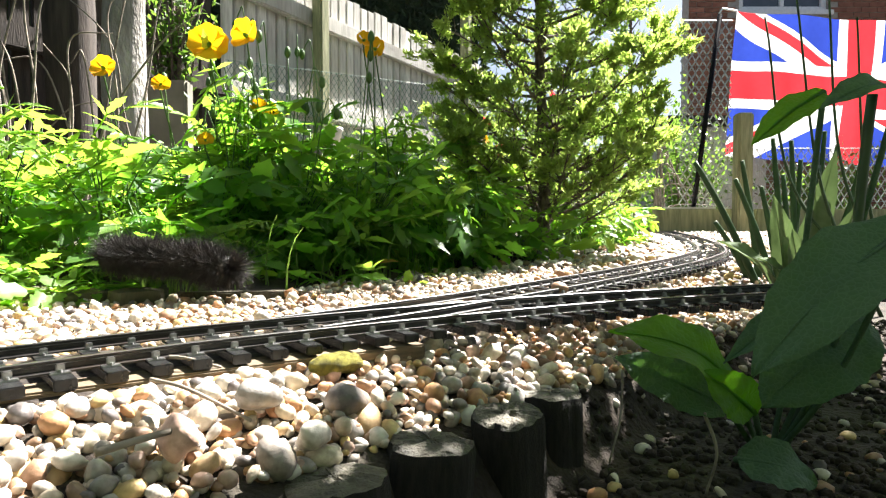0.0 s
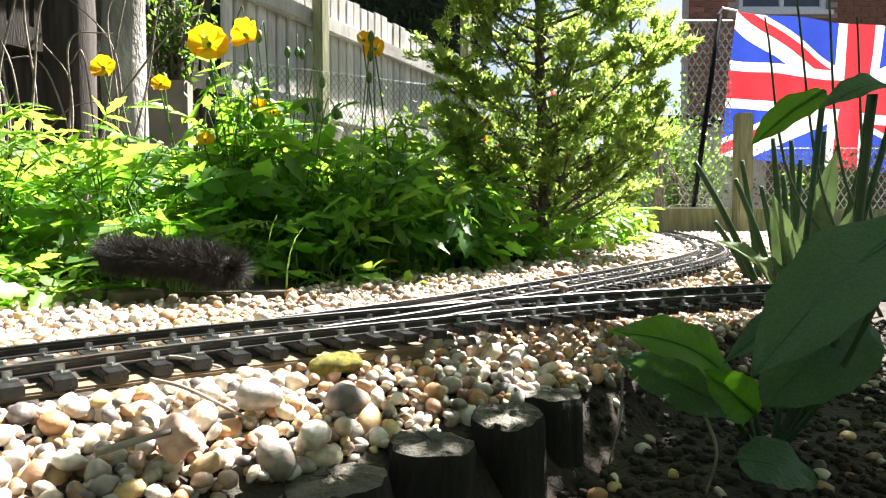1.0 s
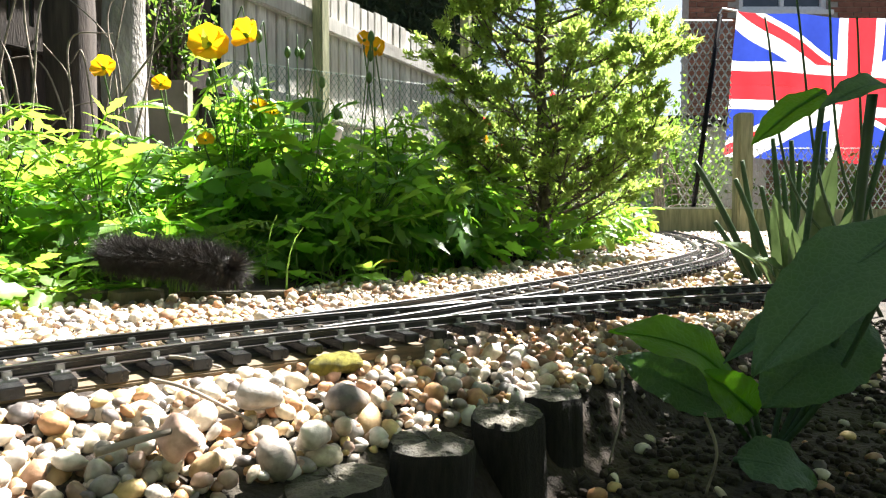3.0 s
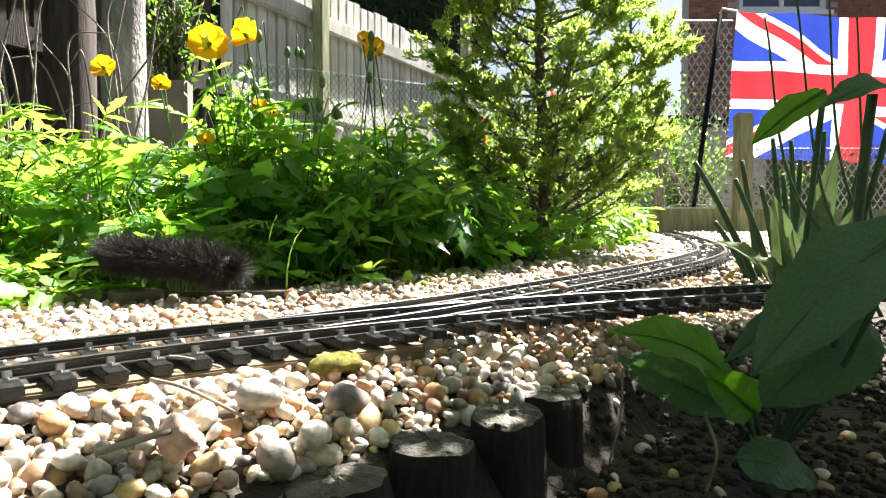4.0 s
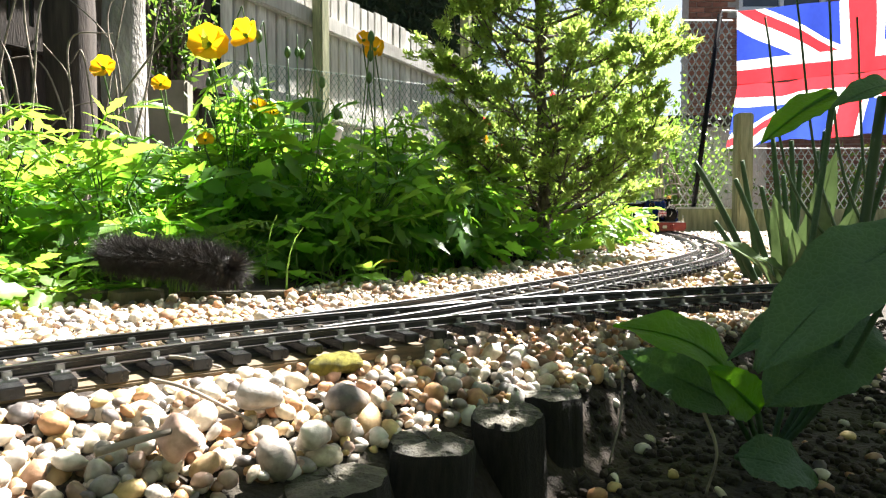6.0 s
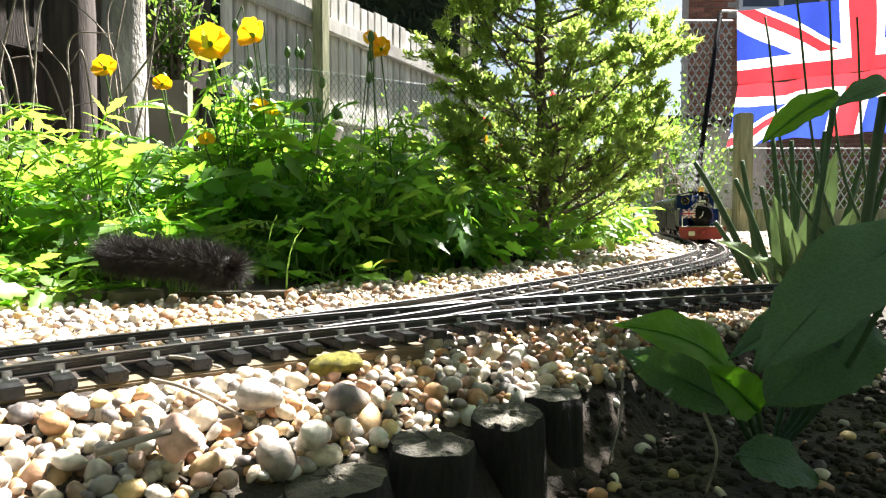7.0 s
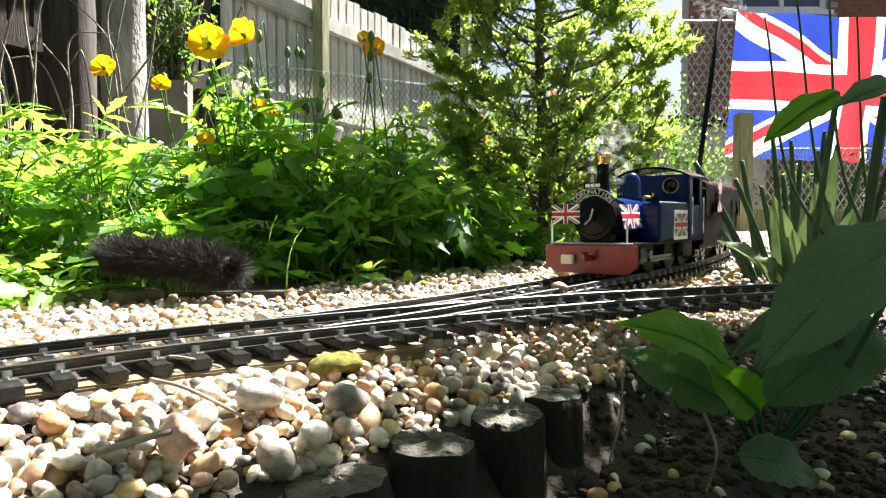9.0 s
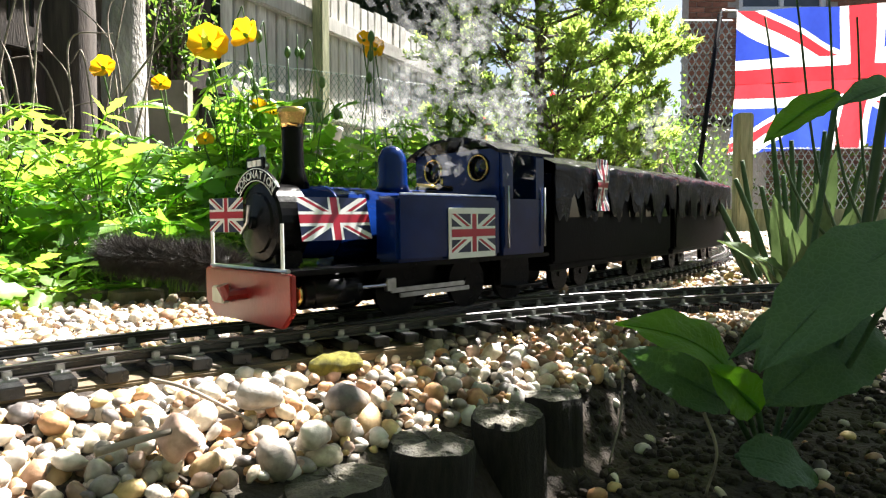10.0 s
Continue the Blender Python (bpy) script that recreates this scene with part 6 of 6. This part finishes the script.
def make_coach(label):
    """Model carriage under a sagging black cover; its front end is at the origin."""
    coach = tagged(new("carriage"), label, "railway carriage", group="carriages")
    L = 0.265
    bm = bmesh.new()
    box(bm, -L, 0, -0.043, 0.043, 0.024, 0.098, bevel=0.002)
    body = part("body", bm, COACH_PAINT, coach, "dark panelled carriage body")
    bm = bmesh.new()
    box(bm, -L - 0.002, 0.002, -0.040, 0.040, 0.018, 0.0238, bevel=0.001)
    part("underframe", bm, COACH_PAINT, coach)
    for k in range(6):
        bm = bmesh.new()
        box(bm, -0.022 - k * 0.042 - 0.026, -0.022 - k * 0.042, 0.0428, 0.0436, 0.062, 0.088, bevel=0.0003)
        part("window", bm, GLASS_DARK, body, "dark carriage window")
    # crinkled cover over roof and down the sides
    bm = bmesh.new()
    nx, ny = 60, 40
    grid = []
    for i in range(nx + 1):
        x = 0.004 - (L + 0.008) * i / nx
        row = []
        for j in range(ny + 1):
            a = (j / ny - 0.5) * 2
            q = abs(a)
            if q < 0.55:
                y, z = a / 0.55 * 0.0465, 0.1165 - 0.0115 * (q / 0.55) ** 2
            else:
                y = math.copysign(0.0475 + 0.0015 * math.sin(i * 0.9) * (q - 0.55), a)
                z = 0.105 - (q - 0.55) / 0.45 * (0.034 + 0.012 * math.sin(i * 0.55) + 0.006 * math.sin(i * 1.7))
            n = noise.noise(Vector((x * 60, a * 5, 3)))
            row.append(bm.verts.new((x, y * (1 + 0.03 * n), z + 0.0022 * n)))
        grid.append(row)
    for i in range(nx):
        for j in range(ny):
            bm.faces.new((grid[i][j], grid[i][j + 1], grid[i + 1][j + 1], grid[i + 1][j]))
    part("cover", bm, COVER, coach, "shiny crinkled black plastic cover", True)
    wm = wheel_bm(0.0125, 0.006)
    me = bpy.data.meshes.new("wheel")
    wm.to_mesh(me)
    wm.free()
    me.materials.append(BLACK_PAINT)
    for x in (-0.035, -0.075, -0.19, -0.23):
        for s in (-1, 1):
            m = Matrix.Translation((x, s * 0.0255, 0.0125)) @ Euler((0, 0, 0 if s < 0 else math.pi)).to_matrix().to_4x4()
            WHEELS.append((share("wheel", me, coach, m), Vector((x, s * 0.0255, 0.0125)), 0.0125, s))
    return coach


COACHES = [make_coach("black model carriage draped in a crinkled shiny cover with small flag"), make_coach("black model carriage draped in a crinkled shiny cover")]
pennant = part("pennant", flag_sheet(0.046, 0.022, ripple=0.0012), UNION_CARD, COACHES[0], "narrow Union Flag hanging from the roof")
pennant.matrix_basis = Matrix.Translation((-0.075, 0.0505, 0.0905)) @ Euler((0, math.pi / 2, math.pi)).to_matrix().to_4x4()


# ---- steam ----
def make_puff(r, seed):
    """A drifting wisp of steam: a loose cloud of faint flecks, long along x, thinning outwards."""
    rng = np.random.default_rng(seed)
    vs, fs = [], []
    knots = rng.normal(0, 1, (6, 3)) * (0.75 * r, 0.36 * r, 0.30 * r)
    for k in range(170):
        c = knots[rng.integers(6)] + rng.normal(0, 1, 3) * (0.42 * r, 0.24 * r, 0.22 * r)
        if abs(c[1]) > 0.034 or abs(c[2]) > 0.028:
            c = c * (1, 0.4, 0.4)
        d, e = rng.normal(size=3), rng.normal(size=3)
        d /= np.linalg.norm(d)
        e = np.cross(d, e)
        e *= 1 / np.linalg.norm(e)
        q = rng.uniform(0.0030, 0.0062)
        o = len(vs)
        vs += [c - d * q, c + e * q, c + d * q, c - e * q]
        fs.append((o, o + 1, o + 2, o + 3))
    return tagged(new("steam_puff", pydata("steam_puff", vs, fs, SMOKE, smooth=False)), "thin drifting white steam from the chimney", "steam", group="steam puffs", kind="stuff")


# time of leaving the chimney, size, speed of rise, drift along x and y
STEAM = ((6.25, 0.030, 0.10, 0.02, 0.02), (6.45, 0.030, 0.16, 0.03, 0.00), (6.65, 0.032, 0.12, 0.04, 0.02), (7.00, 0.032, 0.14, 0.02, 0.00), (7.30, 0.030, 0.17, -0.02, 0.00), (7.70, 0.030, 0.14, 0.02, 0.00),
         (8.95, 0.034, 0.02, 0.06, 0.03), (9.56, 0.036, 0.00, 0.05, 0.00), (9.58, 0.036, 0.05, 0.02, -0.02), (9.60, 0.036, -0.06, 0.02, -0.08),
         (9.62, 0.036, -0.05, 0.06, -0.06), (9.64, 0.036, 0.18, 0.04, 0.00), (9.66, 0.038, 0.31, 0.03, 0.00), (9.66, 0.040, 0.47, 0.06, 0.00), (9.67, 0.038, 0.60, 0.02, 0.00), 
         (9.70, 0.036, 0.52, -0.02, 0.00), (9.71, 0.034, 0.29, 0.04, 0.00), (9.74, 0.030, 0.18, 0.03, 0.00), (9.62, 0.038, 0.42, 0.05, 0.00), (9.78, 0.024, 0.13, 0.00, 0.00))
PUFFS = [make_puff(row[1], 3 + k) for k, row in enumerate(STEAM)]


def along_track(s, length):
    """Pose of a vehicle whose nose is at distance s and which reaches back over length."""
    a, b = LINE_B.at(s), LINE_B.at(s + length)
    a.z, b.z = rail_top(a.y), rail_top(b.y)
    x = (a - b).normalized()
    y = Vector((0, 0, 1)).cross(x).normalized()
    z = x.cross(y)
    m = Matrix((x, y, z)).transposed().to_4x4()
    m.translation = a
    return m


def nose(t):
    """Distance along the line of the engine's nose."""
    return float(np.interp(t, [0.0, 5.0, 5.7, 6.2, 6.8, 7.0, 7.4, 7.8, 8.0, 8.2, 8.4, 8.6, 8.8, 9.0, 9.2, 9.4, 9.6, 9.8, 10.0],
                           [4.30, 3.45, 3.05, 2.62, 2.19, 2.06, 1.85, 1.665, 1.575, 1.470, 1.368, 1.276, 1.182, 1.096, 1.014, 0.934, 0.858, 0.782, 0.704]))


def motions():
    times = [round(0.1 * k, 2) for k in range(101)]
    walk(LOCO, [(t, along_track(nose(t), 0.20)) for t in times])
    walk(COACHES[0], [(t, along_track(nose(t) + 0.246, 0.262)) for t in times])
    walk(COACHES[1], [(t, along_track(nose(t) + 0.246 + 0.280, 0.262)) for t in times])
    for wheel, place, r, s in WHEELS:
        rows = []
        for k in range(201):
            t = 0.05 * k
            turn = (nose(0) - nose(t)) / r
            rows.append((t, Matrix.Translation(place) @ Euler((0, turn, 0)).to_matrix().to_4x4() @ Euler((0, 0, 0 if s < 0 else math.pi)).to_matrix().to_4x4()))
        walk(wheel, rows)
    # steam leaves the chimney, rises and drifts back
    inside = Matrix.Translation((-0.132, 0, 0.062))
    for k, (puff, (out, size, rise, dx, dy)) in enumerate(zip(PUFFS, STEAM)):
        start = along_track(nose(out), 0.2) @ Vector((-0.034, 0, 0.130))
        rows = []
        for t in times:
            if t < out - 0.05:
                m = along_track(nose(t) + 0.246, 0.262) @ inside
            else:
                u = max(0.0, t - out)
                p = start + Vector((dx * u + 0.012 * math.sin(k * 2.1), dy * u, 0.55 * rise * u + 0.9 * max(rise, 0.0) * u * u + 0.004))
                m = Matrix.Translation(p) @ Euler((0.3 * u, -0.9 + 0.5 * math.sin(k * 1.7) + 0.4 * u, 0.5 * math.sin(k) + 0.4 * u)).to_matrix().to_4x4()
            rows.append((t, m))
        walk(puff, rows)
    # flag swings and its lower half billows
    base = FLAG.matrix_basis.copy()
    swing = [(0.0, 4, 0), (0.6, 4.5, 1), (1.0, 6, 0), (1.2, 4.5, 2), (1.8, 4.5, 1), (2.4, 3.5, 1), (2.7, 3.5, 2), (3.2, 3, 5), (3.8, 3.5, 2), (4.4, 0, 8), (5.0, -3, 22), (5.5, -7, 34), (6.1, -6, 32), (6.8, -7, 34),
             (7.5, -3, 22), (8.0, 1, 8), (8.7, 3.5, 4), (9.3, 1, 10), (10.0, -3, 20)]
    walk(FLAG, [(t, base @ pose(0, 0, 0, 0.25 * b, a, 0)) for t, a, b in swing])
    low = [c for c in FLAG.children if c.name.startswith("lower_cloth")][0]
    rest = low.matrix_basis.copy()
    walk(low, [(t, rest @ pose(0, 0, 0, 0.8 * b, 0, 0)) for t, a, b in swing])
    # flowers nod in the breeze
    for k, flower in enumerate(POPPIES):
        m = flower.matrix_basis.copy()
        rows = [(0.0, 0.0), (1.0, 0.0), (2.5, 0.1), (4.5, 0.0), (5.5, -0.3), (6.2, 0.2), (7.5, 2.2 if k in (1, 2, 3) else 0.5), (8.3, 0.4), (9.0, -0.5 if k == 1 else 0.1), (10.0, 0.0)]
        walk(flower, [(t, m @ pose(0, 0, 0, 0, a, 0)) for t, a in rows])
    m = FRONT_PLANT.matrix_basis.copy()
    walk(FRONT_PLANT, [(t, m @ pose(0, 0, 0, 0, a, 0)) for t, a in ((0.0, 0.0), (4.5, 0.0), (5.5, 1.2), (7.5, 1.8), (9.0, 2.0), (10.0, 2.0))])


motions()
